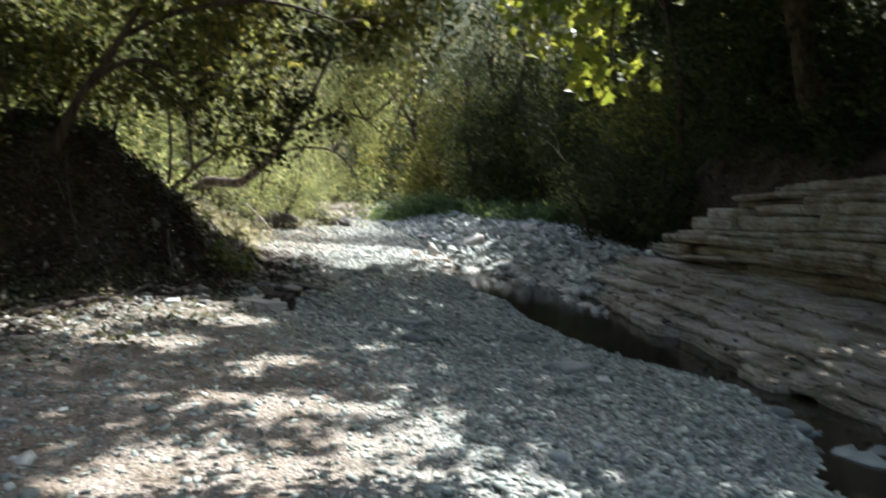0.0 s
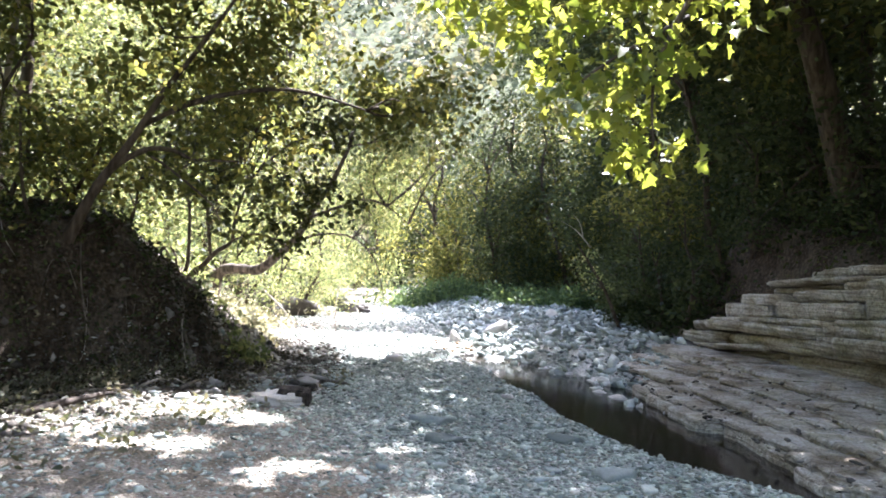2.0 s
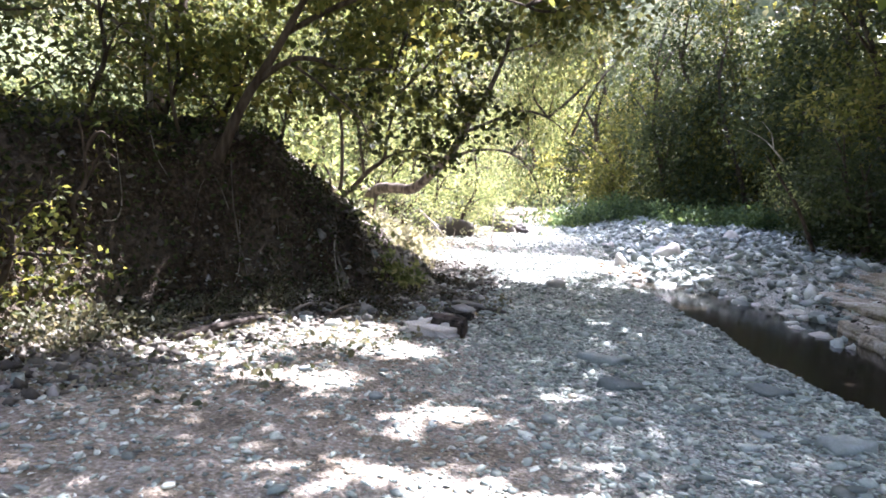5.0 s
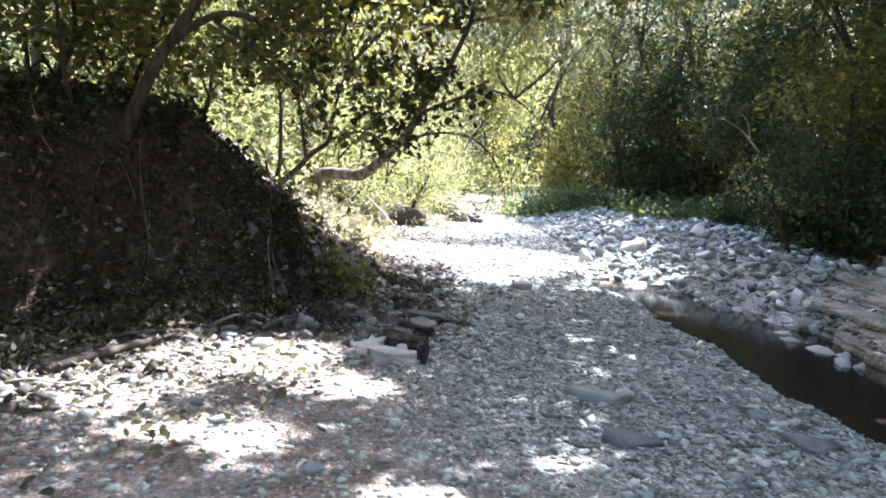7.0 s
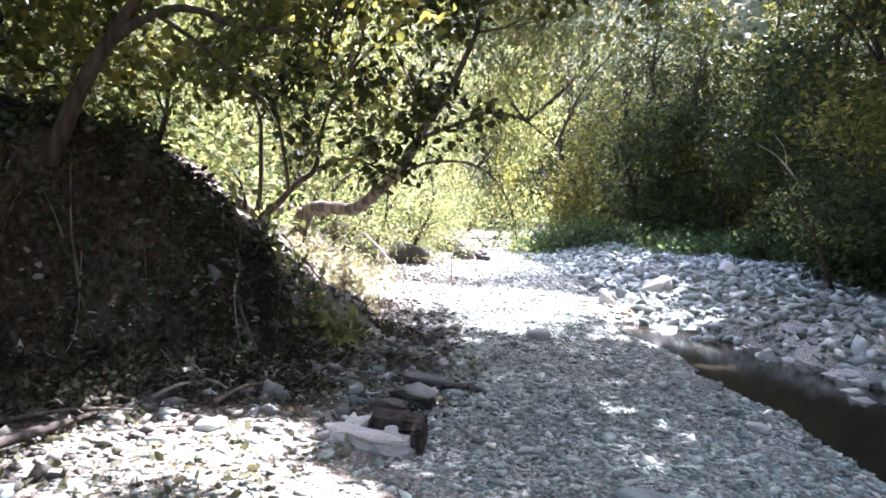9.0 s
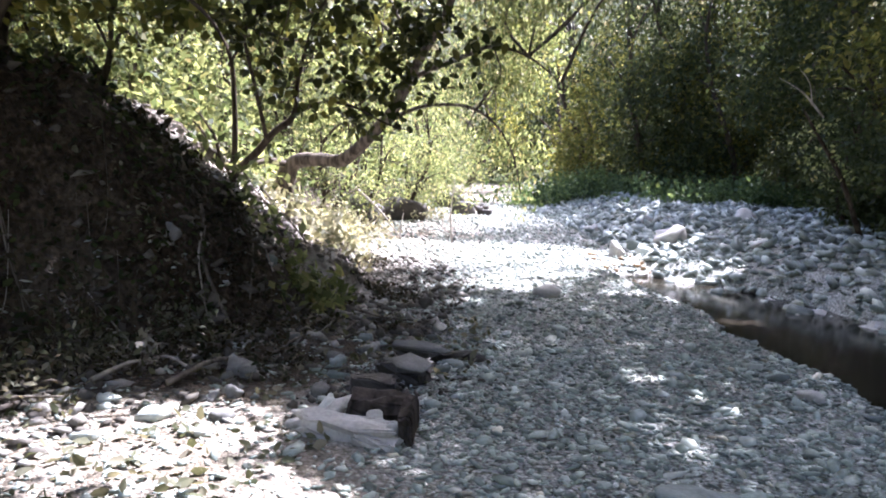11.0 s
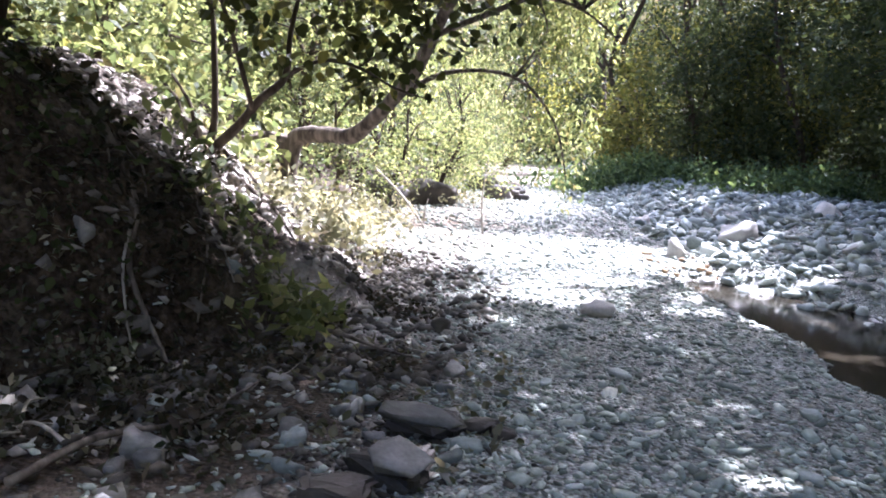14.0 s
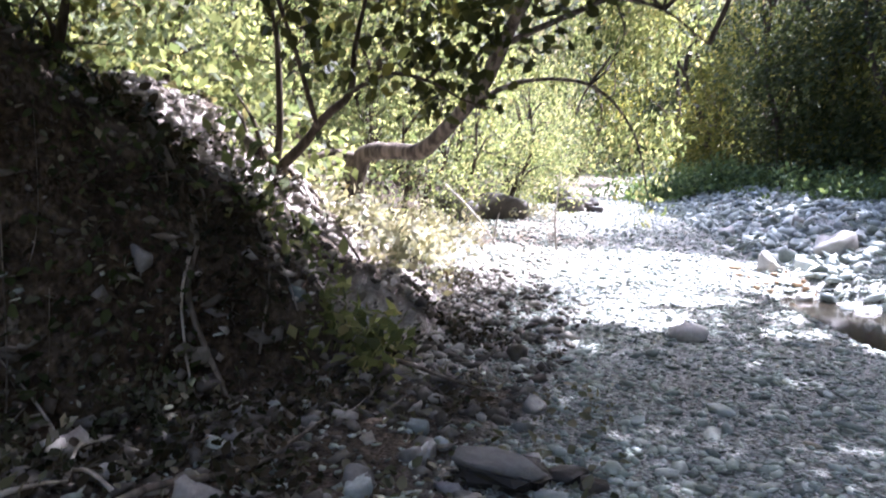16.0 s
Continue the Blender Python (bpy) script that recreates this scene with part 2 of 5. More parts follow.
# ---- mesh helpers ----
def mesh_from(name, verts, faces, mat, smooth_faces=False):
    """One mesh from arrays; faces is an (n, k) array."""
    verts, faces = np.asarray(verts, np.float32), np.asarray(faces, np.int32)
    me = bpy.data.meshes.new(name)
    me.vertices.add(len(verts))
    me.vertices.foreach_set("co", verts.ravel())
    n, k = faces.shape
    me.loops.add(n * k)
    me.loops.foreach_set("vertex_index", faces.ravel())
    me.polygons.add(n)
    me.polygons.foreach_set("loop_start", np.arange(0, n * k, k, dtype=np.int32))
    if smooth_faces:
        me.polygons.foreach_set("use_smooth", np.ones(n, dtype=bool))
    me.update(calc_edges=True)
    me.materials.append(mat)
    return me


def part(name, me, parent, label=""):
    ob = new(name, me)
    ob.parent = parent
    return tagged(ob, label)


def holder(name, place, label, category, group="", kind=""):
    """An Empty at a thing's base."""
    ob = new(name)
    ob.location = place
    return tagged(ob, label, category, group, kind)


def tube(points, radii, sides=8, wobble=0.0, seed=0):
    """A tapered tube along points, as vertices and quads."""
    g = rnd(seed)
    pts = [Vector(p) for p in points]
    n = len(pts)
    fine, rad = [], []
    for i in range(n - 1):
        p0, p1, p2, p3 = pts[max(i - 1, 0)], pts[i], pts[i + 1], pts[min(i + 2, n - 1)]
        for s in range(4):
            u = s / 4
            fine.append(0.5 * ((2 * p1) + (p2 - p0) * u + (2 * p0 - 5 * p1 + 4 * p2 - p3) * u * u + (3 * p1 - p0 - 3 * p2 + p3) * u ** 3))
            rad.append(radii[i] * (1 - u) + radii[i + 1] * u)
    fine.append(pts[-1])
    rad.append(radii[-1])
    verts, faces = [], []
    side = Vector((1, 0, 0))
    for i, (p, r) in enumerate(zip(fine, rad)):
        d = (fine[min(i + 1, len(fine) - 1)] - fine[max(i - 1, 0)]).normalized()
        side = (side - d * side.dot(d))
        if side.length < 1e-3:
            side = d.orthogonal()
        side.normalize()
        up = d.cross(side)
        for s in range(sides):
            a = 2 * math.pi * s / sides
            q = r * (1 + wobble * (g.random() - 0.5))
            verts.append(p + side * (q * math.cos(a)) + up * (q * math.sin(a)))
    m = len(fine)
    for i in range(m - 1):
        for s in range(sides):
            a, b2 = i * sides + s, i * sides + (s + 1) % sides
            faces.append((a, b2, b2 + sides, a + sides))
    tip = (m - 1) * sides
    for base, flip in ((0, True), (tip, False)):
        for s in range(1, sides - 2, 2):
            q = (base, base + s, base + s + 1, base + s + 2)
            faces.append(q[::-1] if flip else q)
    return np.array([tuple(v) for v in verts]), np.array(faces)


def joined(pieces):
    vs, fs, o = [], [], 0
    for v, f in pieces:
        vs.append(v)
        fs.append(np.asarray(f) + o)
        o += len(v)
    return np.concatenate(vs), np.concatenate(fs)


def unit(v):
    return v / (np.linalg.norm(v, axis=1, keepdims=True) + 1e-9)


def leaf_quads(pos, size, seed, droop=0.35, narrow=0.55):
    """A folded leaf at each place: four points, one quad."""
    g = rnd(seed)
    n = len(pos)
    ax = unit(g.normal(size=(n, 3)) * (1, 1, 0.7) - (0, 0, droop))
    nor = unit(g.normal(size=(n, 3)) * 0.8 + (0, 0, 0.8))
    sd = unit(np.cross(ax, nor))
    nor = np.cross(sd, ax)
    ln = (size * g.uniform(0.6, 1.35, n))[:, None]
    base, tip = pos, pos + ax * ln
    mid = pos + ax * ln * 0.45 + nor * ln * 0.1
    w = ln * narrow * 0.5
    if narrow >= 0.6 and size <= 0.12:
        far = pos + ax * ln * 0.74 + nor * ln * 0.05
        near = pos + ax * ln * 0.3 + nor * ln * 0.1
        v = np.stack([base, near + sd * w, far + sd * w * 0.7, tip, far - sd * w * 0.7, near - sd * w], 1).reshape(-1, 3)
        return v, (np.arange(n)[:, None, None] * 6 + np.array([(0, 1, 2, 3), (0, 3, 4, 5)])[None]).reshape(-1, 4)
    v = np.stack([base, mid + sd * w, tip, mid - sd * w], 1).reshape(-1, 3)
    return v, np.arange(n * 4).reshape(n, 4)


LOBES = [(0, 0), (0.34, -0.06), (0.26, 0.16), (0.56, 0.36), (0.26, 0.46), (0.2, 0.66), (0, 1.0), (-0.2, 0.66), (-0.26, 0.46), (-0.56, 0.36), (-0.26, 0.16), (-0.34, -0.06), (0, 0.3)]


def lobed_leaves(pos, size, seed):
    """Five-pointed leaves, an outline of twelve points round a middle one."""
    g = rnd(seed)
    n = len(pos)
    ax = unit(g.normal(size=(n, 3)) * (1, 1, 0.5) - (0, 0, 0.7))
    nor = unit(g.normal(size=(n, 3)) * 0.7 + (0, -0.5, 0.7))
    sd = unit(np.cross(ax, nor))
    nor = np.cross(sd, ax)
    ln = (size * g.uniform(0.6, 1.25, n))[:, None]
    v = np.stack([pos + ax * ln * b + sd * ln * a + nor * ln * (abs(a) * 0.25 - 0.12 * b * b) for a, b in LOBES], 1).reshape(-1, 3)
    fan = np.array([(k, (k + 1) % 12, 12) for k in range(12)])
    return v, (np.arange(n)[:, None, None] * 13 + fan[None]).reshape(-1, 3)


# openings of the canopy, told by where the sun through them meets the ground
GLADES = [(-4.3, 9.05, 1.7, 1.0), (-2.9, 8.7, 0.6, 0.35), (-3.6, 7.6, 0.8, 0.6), (-2.1, 7.0, 0.6, 0.4), (-1.56, 7.7, 0.24, 0.16), (-1.1, 6.5, 0.4, 0.3), (-1.2, 9.88, 0.22, 0.1), (-4.7, 8.1, 1.0, 0.7),
          (-1.9, 5.6, 0.8, 0.45), (-1.1, 5.2, 0.7, 0.5), (-1.6, 4.4, 1.3, 0.45), (-2.6, 3.2, 1.2, 0.6)]


def sun_foot(p, z=0.0):
    k = (p[:, 2:3] - z) / SUN.z
    return p[:, :2] - k * np.array([[SUN.x, SUN.y]])


def slope_light(p):
    """Twigs that would shade the pale slope round the bent tree's foot."""
    out = np.zeros(len(p), bool)
    for z, y0, y1 in ((1.6, 12.7, 15.5), (0.8, 14.0, 18.5)):
        up = sun_foot(p, z)
        out |= (up[:, 0] > -8.0) & (up[:, 0] < -4.3) & (up[:, 1] > y0) & (up[:, 1] < y1) & (fbm(up[:, 0] * 1.5, up[:, 1] * 1.5, 8.0) > 0.32)
    return out & (p[:, 2] > 2.3)


def sunny(p):
    f = sun_foot(p)
    x, y = f[:, 0], f[:, 1]
    wob = (fbm(x * 0.9, y * 0.9, 3.0) - 0.5) * 1.6
    strip = (x > -7.5 + wob) & (x < 0.5 + wob) & (y > 17.0 + wob * 0.4) & (y < 19.9 + wob * 0.5)
    slope = slope_light(p)
    high = sun_foot(p, 3.1)
    spray = (high[:, 0] > -1.7) & (high[:, 0] < 0.9) & (high[:, 1] > 5.0) & (high[:, 1] < 6.4)
    mid = sun_foot(p, 2.4)
    veil = (p[:, 2] > 4.9) & (mid[:, 0] > -4.6) & (mid[:, 0] < -1.1) & (mid[:, 1] > 16.0) & (mid[:, 1] < 18.2)
    low = sun_foot(p, 1.3)
    face = (p[:, 2] > 4.0) & (((low[:, 0] + 6.1) / 0.8) ** 2 + ((low[:, 1] - 8.2) / 0.8) ** 2 + (fbm(low[:, 0] * 2, low[:, 1] * 2, 4.0) - 0.5) * 4 < 1)
    dapple = np.zeros(len(x), bool)
    rag = (fbm(x * 1.3 + 5, y * 2.4, 1.0, 3) - 0.5) * 3.4
    for cx, cy, rx, ry in GLADES:
        dapple |= ((x - cx) / rx) ** 2 + ((y - cy) / ry) ** 2 + rag < 0.78
    fleck = (y < 16.0) & (y > 3) & (x > -3.2) & (x < -0.7) & (fbm(x * 2.4 + 40, y * 2.6, 5.0, 2) > 0.715)
    fringe = (y > 14.6) & (y < 17.4) & (x > -4.6) & (x < 0.6) & (fbm(x * 2.0, y * 2.3, 6.0, 2) > 0.58)
    bar = (x > -1) & (x < 3) & (y > 19) & (y < 27) & (fbm(x * 0.9 + 9, y * 0.9, 7.0) > 0.63)
    far = (y > 27) & (x > -9) & (x < -3.0) & (fbm(x * 0.5, y * 0.5, 2.0) > 0.45)
    return strip | slope | spray | veil | face | dapple | fleck | fringe | bar | far


def clump_points(blobs, per_m3, seed, gaps=0.42, scale=0.75, sun_cut=True):
    """Twig ends inside ellipsoids (x, y, z, rx, ry, rz), denser to the rim, with holes."""
    g = rnd(seed)
    out = []
    for bx, by, bz, rx, ry, rz in blobs:
        n = int(per_m3 * 4.19 * rx * ry * rz)
        d = unit(g.normal(size=(n, 3)))
        r = g.random(n)[:, None] ** 0.45
        out.append(d * r * (rx, ry, rz) + (bx, by, bz))
    p = np.concatenate(out)
    keep = fbm(p[:, 0] * scale, p[:, 1] * scale, p[:, 2] * scale + seed) > gaps
    if sun_cut == "slope":
        keep &= ~(slope_light(p) & (g.random(len(p)) < 0.7))
    elif sun_cut:
        keep &= ~sunny(p)
    return p[keep]


def foliage(blobs, per_m3, leaves, spread, size, seed, gaps=0.42, scale=0.75, sun_cut=True, droop=0.35, narrow=0.55):
    c = clump_points(blobs, per_m3, seed, gaps, scale, sun_cut)
    g = rnd(seed + 1)
    p = np.repeat(c, leaves, 0) + g.normal(size=(len(c) * leaves, 3)) * (spread, spread, spread * 0.75)
    p = p[(p[:, 2] > height(p[:, 0], p[:, 1]) + 0.05) & clear_of_path(p)]
    if sun_cut is True and size > 0.195:
        p = p[~sunny(p)]
    return leaf_quads(p, size, seed + 2, droop, narrow)


def clear_of_path(p):
    near = (p[:, 0] > -3.6) & (p[:, 0] < 0.0) & (p[:, 1] < 10.0) & (p[:, 1] > -1.5) & (p[:, 2] < 3.1)
    return ~near


# ---- the lie of the land ----
FOOT_Y = [-40, 0, 5, 8.2, 9.8, 11, 12.3, 13.6, 15.3, 17, 19, 21.3, 30, 42, 60, 90, 200]
FOOT_X = [-9, -7, -6.4, -6.0, -5.6, -5.0, -4.25, -3.85, -4.4, -5.2, -5.8, -6.2, -6.6, -8.5, -16, -30, -80]
POOL_Y = [-40, 0, 5.3, 6.3, 7.0, 8.2, 10, 12, 14, 16.5, 17.6, 18.6]
POOL_L = [2.6, 2.1, 1.8, 2.2, 2.4, 1.6, 0.9, 0.5, 0.1, -0.4, -0.85, -0.75]
POOL_R = [5.0, 4.2, 3.3, 2.7, 2.35, 2.15, 2.0, 1.85, 1.7, 1.0, 0.1, -0.6]
FINE_Y = [-10, 0, 3, 6, 9, 11.8, 14]
FINE_X = [0.6, 0.2, -0.3, -1.2, -2.5, -3.3, -3.8]
WALL_Y = [-40, 0, 6, 9, 12.5, 17, 20, 26, 34, 60, 200]
WALL_X = [6.5, 5.8, 5.2, 4.75, 4.25, 3.6, 3.5, 4.5, 5.5, 6, 20]
BAR_Y = [12, 14.5, 16, 18, 20, 24, 28, 34, 60]
BAR_X = [2.0, 1.9, 1.2, 0.0, -0.7, -1.4, -2.4, -3.6, -6]


def height(x, y):
    x, y = np.asarray(x, float), np.asarray(y, float)
    foot, wall = np.interp(y, FOOT_Y, FOOT_X), np.interp(y, WALL_Y, WALL_X)
    z = 0.02 * np.clip(y - 18, 0, 60) + 0.06 * (fbm(x * 0.5, y * 0.5) - 0.5) + 0.03 * (fbm(x * 2.2, y * 2.2, 4.0) - 0.5)
    d = foot - x + 0.5 * (fbm(x * 0.9 + 3, y * 0.9) - 0.5)
    steep = np.interp(y, [7, 9, 11.3, 13.3, 17.5, 20], [0.7, 1, 1, 0, 0, 0])
    high = 2.05 * smooth(d / 0.95) * (0.9 + 0.3 * fbm(x * 0.7, y * 0.7, 9.0))
    soft = np.clip(np.interp(y, [13, 17, 19, 22, 40], [0.72, 0.62, 0.5, 0.6, 0.5]) * d, 0, 1.9)
    bank = np.where(d > 0, steep * high + (1 - steep) * soft, 0)
    bank = bank + 0.12 * np.clip(d - 2.5, 0, 20) + 0.42 * np.clip(d - 16, 0, 90)
    rough = np.where(d > 0.1, 0.5 * (fbm(x * 1.6, y * 1.6, 2.0) - 0.5) + 0.2 * (fbm(x * 5, y * 5, 6.0) - 0.5), 0)
    z = z + bank + rough
    pl, pr = np.interp(y, POOL_Y, POOL_L), np.interp(y, POOL_Y, POOL_R)
    pl = pl + 0.5 * (fbm(x * 0.6, y * 1.1, 15.0) - 0.5)
    inside = smooth((x - pl + 0.7) / 0.9) * smooth((pr + 0.75 - x) / 0.85) * smooth((18.9 - y) / 1.2)
    z = z - 0.42 * inside
    z = z - 0.4 * smooth((x - pr) / 0.2) * smooth((14.5 - y) / 2.0)
    bar = np.interp(y, BAR_Y, BAR_X)
    on_bar = smooth((x - bar) / 2.7) * smooth((y - 13.4) / 3.6)
    z = z + (0.5 + 0.22 * (fbm(x * 1.1, y * 1.1, 8.0) - 0.5)) * on_bar * np.where(y > 12.5, 1, 0)
    e = x - wall
    cliff = smooth((19.5 - y) / 3.5)
    hill = np.clip(0.55 * (e - 0.2), 0, 60) * (1 - cliff) + cliff * (2.7 * smooth((e - 0.95) / 0.6) + 0.75 * np.clip(e - 1.6, 0, 60))
    z = z + np.where(e > 0, hill + 0.3 * (fbm(x, y, 12.0) - 0.5) * smooth(e), 0)
    far = np.clip(y - 85 + 0.2 * x, 0, 130)
    z = z + 0.88 * far
    z = z + 0.35 * np.clip(-y - 45, 0, 100)
    return z


def hz(x, y):
    return float(height(np.array([x]), np.array([y]))[0])


def spread_axis(lo, hi, step, end_lo, end_hi):
    mid = list(np.arange(lo, hi, step))
    out, s, v = [], step, hi
    while v < end_hi:
        out.append(v)
        s *= 1.18
        v += s
    left, s, v = [], step, lo
    while v > end_lo:
        s *= 1.18
        v -= s
        left.append(v)
    return np.array(left[::-1] + mid + out)


def build_ground():
    xs, ys = spread_axis(-8.5, 6.5, 0.1, -700, 700), spread_axis(-1, 27, 0.12, -500, 900)
    gx, gy = np.meshgrid(xs, ys)
    z = height(gx, gy)
    v = np.stack([gx, gy, z], -1).reshape(-1, 3)
    nx, ny = len(xs), len(ys)
    i = (np.arange(ny - 1)[:, None] * nx + np.arange(nx - 1)[None]).ravel()
    me = mesh_from("ground", v, np.stack([i, i + 1, i + 1 + nx, i + nx], 1), M_GROUND, True)
    foot, wall = np.interp(v[:, 1], FOOT_Y, FOOT_X), np.interp(v[:, 1], WALL_Y, WALL_X)
    apron = 1.45 * smooth((v[:, 1] - 9.7) / 0.8) * smooth((13.4 - v[:, 1]) / 1.6)
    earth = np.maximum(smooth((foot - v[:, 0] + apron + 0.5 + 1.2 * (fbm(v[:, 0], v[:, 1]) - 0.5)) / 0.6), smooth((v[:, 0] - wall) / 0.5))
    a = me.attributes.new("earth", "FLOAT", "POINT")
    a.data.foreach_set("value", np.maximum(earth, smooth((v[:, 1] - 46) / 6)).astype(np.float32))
    s = me.attributes.new("fines", "FLOAT", "POINT")
    s.data.foreach_set("value", smooth(0.5 + (np.interp(v[:, 1], FINE_Y, FINE_X) - v[:, 0]) / 1.3 + 1.5 * (fbm(v[:, 0] * 0.8, v[:, 1] * 0.8, 21.0) - 0.5)).astype(np.float32))
    q = me.attributes.new("dry", "FLOAT", "POINT")
    # the pale dry stretch, which also carries the slope's painted sun
    band = smooth((v[:, 1] - 12.3) / 1.0) * smooth((20 - v[:, 1]) / 1.5) * (v[:, 0] < -2) * smooth((fbm(v[:, 0] * 1.6, v[:, 1] * 1.6, 3.0) - 0.3) / 0.25)
    q.data.foreach_set("value", band.astype(np.float32))
    w = me.attributes.new("wooded", "FLOAT", "POINT")
    far = np.maximum.reduce([smooth((v[:, 1] - 40) / 8), smooth((foot - v[:, 0] - 4.0) / 2), smooth((v[:, 0] - wall - 2.5) / 2), smooth((-v[:, 1] - 8) / 5)])
    w.data.foreach_set("value", far.astype(np.float32))
    tagged(new("ground", me), "grey gravel creek bed with brown earth banks", "ground", kind="structure")


build_ground()


def build_water():
    ys = np.arange(-30, 18.5, 0.25)
    pl, pr = np.interp(ys, POOL_Y, POOL_L) - 0.5, np.interp(ys, POOL_Y, POOL_R) + 0.6
    cols = 6
    v = np.array([(a + (b - a) * k / cols, y, -0.2) for a, b, y in zip(pl, pr, ys) for k in range(cols + 1)])
    n = cols + 1
    f = [(r * n + c, r * n + c + 1, (r + 1) * n + c + 1, (r + 1) * n + c) for r in range(len(ys) - 1) for c in range(cols)]
    tagged(new("water", mesh_from("water", v, np.array(f), M_WATER, True)), "still shallow dark brown pool between gravel and rock ledge", "water", kind="structure")


build_water()


# ---- bedded rock on the far side of the pool ----
def rock_block(parent, front, back, top, thick, y0, y1, seed, lean):
    """One block of a rock bed: a broken front, worn top edge, ragged ends."""
    g = rnd(seed)
    n = max(int((y1 - y0) / 0.16), 2) + 1
    ys = np.linspace(y0, y1, n)
    f, b, t = front(ys), back(ys), top(ys)
    f = f + 0.16 * (fbm(ys * 2.3, ys * 0 + seed, 0.0, 3) - 0.5) + g.normal(size=n) * 0.016 + lean[0] * (ys - y0)
    t = t + lean[1] * (ys - (y0 + y1) / 2) + g.normal(size=n) * 0.006
    chip = np.zeros(n)
    chip[0], chip[-1] = g.uniform(0.0, 0.09), g.uniform(0.0, 0.09)
    under = g.uniform(-0.015, 0.07)
    verts, prof = [], 9
    for i, y in enumerate(ys):
        w, j, c = b[i] - f[i], g.normal(size=6) * 0.013, chip[i]
        verts += [(f[i] + under + 0.03 + j[0] + c, y, t[i] - thick), (f[i] + under * 0.6 + j[1] + c, y + j[4], t[i] - thick * 0.72), (f[i] + j[2] + c, y + j[5], t[i] - thick * 0.42), (f[i] + 0.004 + c + j[3] * 0.6, y, t[i] - 0.022),
                  (f[i] + 0.03 + c, y, t[i] + j[0] * 0.4), (f[i] + 0.22 * w, y, t[i] + j[1] * 0.7), (f[i] + 0.55 * w, y, t[i] + 0.012 + j[2] * 0.7), (b[i], y, t[i] + 0.012), (b[i], y, t[i] - thick)]
    faces = [(i * prof + k, (i + 1) * prof + k, (i + 1) * prof + (k + 1) % prof, i * prof + (k + 1) % prof) for i in range(n - 1) for k in range(prof)]
    last = (n - 1) * prof
    for o, flip in ((0, False), (last, True)):
        for q in ((0, 1, 7, 8), (1, 2, 6, 7), (2, 3, 5, 6), (3, 4, 5, 3)):
            q = tuple(o + k for k in q)
            faces.append(q[::-1] if flip else q)
    me = mesh_from("rock_block", np.array(verts) - np.array(parent.location), np.array([q for q in faces if len(set(q)) == 4]), M_STRATA)
    part("rock_block", me, parent)


def rock_course(parent, front, back, top, thick, y0, y1, seed, rough=0.1, lengths=(0.5, 2.4)):
    """A bed of rock along y, broken into blocks that stand proud or back."""
    g = rnd(seed)
    y = y0
    while y < y1 - 0.25:
        e = min(y + g.uniform(*lengths), y1)
        off = g.uniform(-0.7, 1.0) * rough + (2.2 * rough if g.random() < 0.13 else 0.0)
        lift = g.uniform(-0.5, 0.5) * 0.03
        taper = 0.22 * smooth((e - (y1 - 1.8)) / 1.8)
        rock_block(parent, lambda v: front(v) + off + taper, lambda v: back(v) + 0.3, lambda v: top(v) + lift + 0.07 * (fbm(v * 0.7, v * 0 + seed) - 0.5), thick, y, e - g.uniform(0.0, 0.025), seed * 131 + int(y * 10), (g.normal() * 0.035, g.normal() * 0.012))
        y = e


def build_ledges():
    ledge = holder("rock_ledge", (3.2, 10, -0.3), "stepped ledge of broken grey-brown rock beds beside the pool", "rock ledge", kind="structure")
    pool_r, wall_x = (lambda y: np.interp(y, POOL_Y, POOL_R)), (lambda y: np.interp(y, WALL_Y, WALL_X))
    rises = [-0.08, -0.03, 0.01, 0.08, 0.115, 0.19, 0.22, 0.29, 0.35]
    runs = [0.0, 0.1, 0.2, 0.32, 0.43, 0.56, 0.68, 0.8, 0.92]
    for k, (rise, u) in enumerate(zip(rises, runs)):
        thick = 0.34 if k == 0 else rise - rises[k - 1] + 0.07
        rock_course(ledge, lambda y: pool_r(y) + 0.08 + u * (wall_x(y) - pool_r(y)) * (1 - 0.25 * np.clip((y - 13) / 6, 0, 1)),
                    lambda y: pool_r(y) + 0.3 + (u + 0.26) * (wall_x(y) - pool_r(y)) + 0.2,
                    lambda y: rise + np.clip((y - 9) * 0.012, -0.05, 0.1), thick, -3 + 0.23 * k, 13.6 + 0.62 * k, 11 + k * 7, 0.15)
    wall = holder("rock_wall", (4.8, 11, 0.6), "undercut wall of pale bedded rock above the ledge", "rock wall", kind="structure")
    z, k = 0.32, 0
    offs = [0.62, 0.72, 0.66, 0.34, 0.26, 0.2, 0.24, 0.26, 0.32, 0.36, 0.42, 0.48, 0.56, 0.62, 0.7, 0.8, 0.86, 0.9]
    while z < 2.2:
        thick = 0.07 + 0.2 * ((k * 37) % 10) / 10
        rock_course(wall, lambda y: wall_x(y) + offs[k % 18] + 0.16 * z + 1.4 * smooth((y - 18.3 + 0.52 * k) / 3.3) ** 2, lambda y: wall_x(y) + 2.5,
                    lambda y: z + thick - np.clip((y - 11) * 0.05, 0, 0.4), thick + 0.02, -3 + 0.31 * k, 21.6 - 0.52 * k, 101 + k * 5, 0.028, (1.2, 4.0))
        z += thick
        k += 1


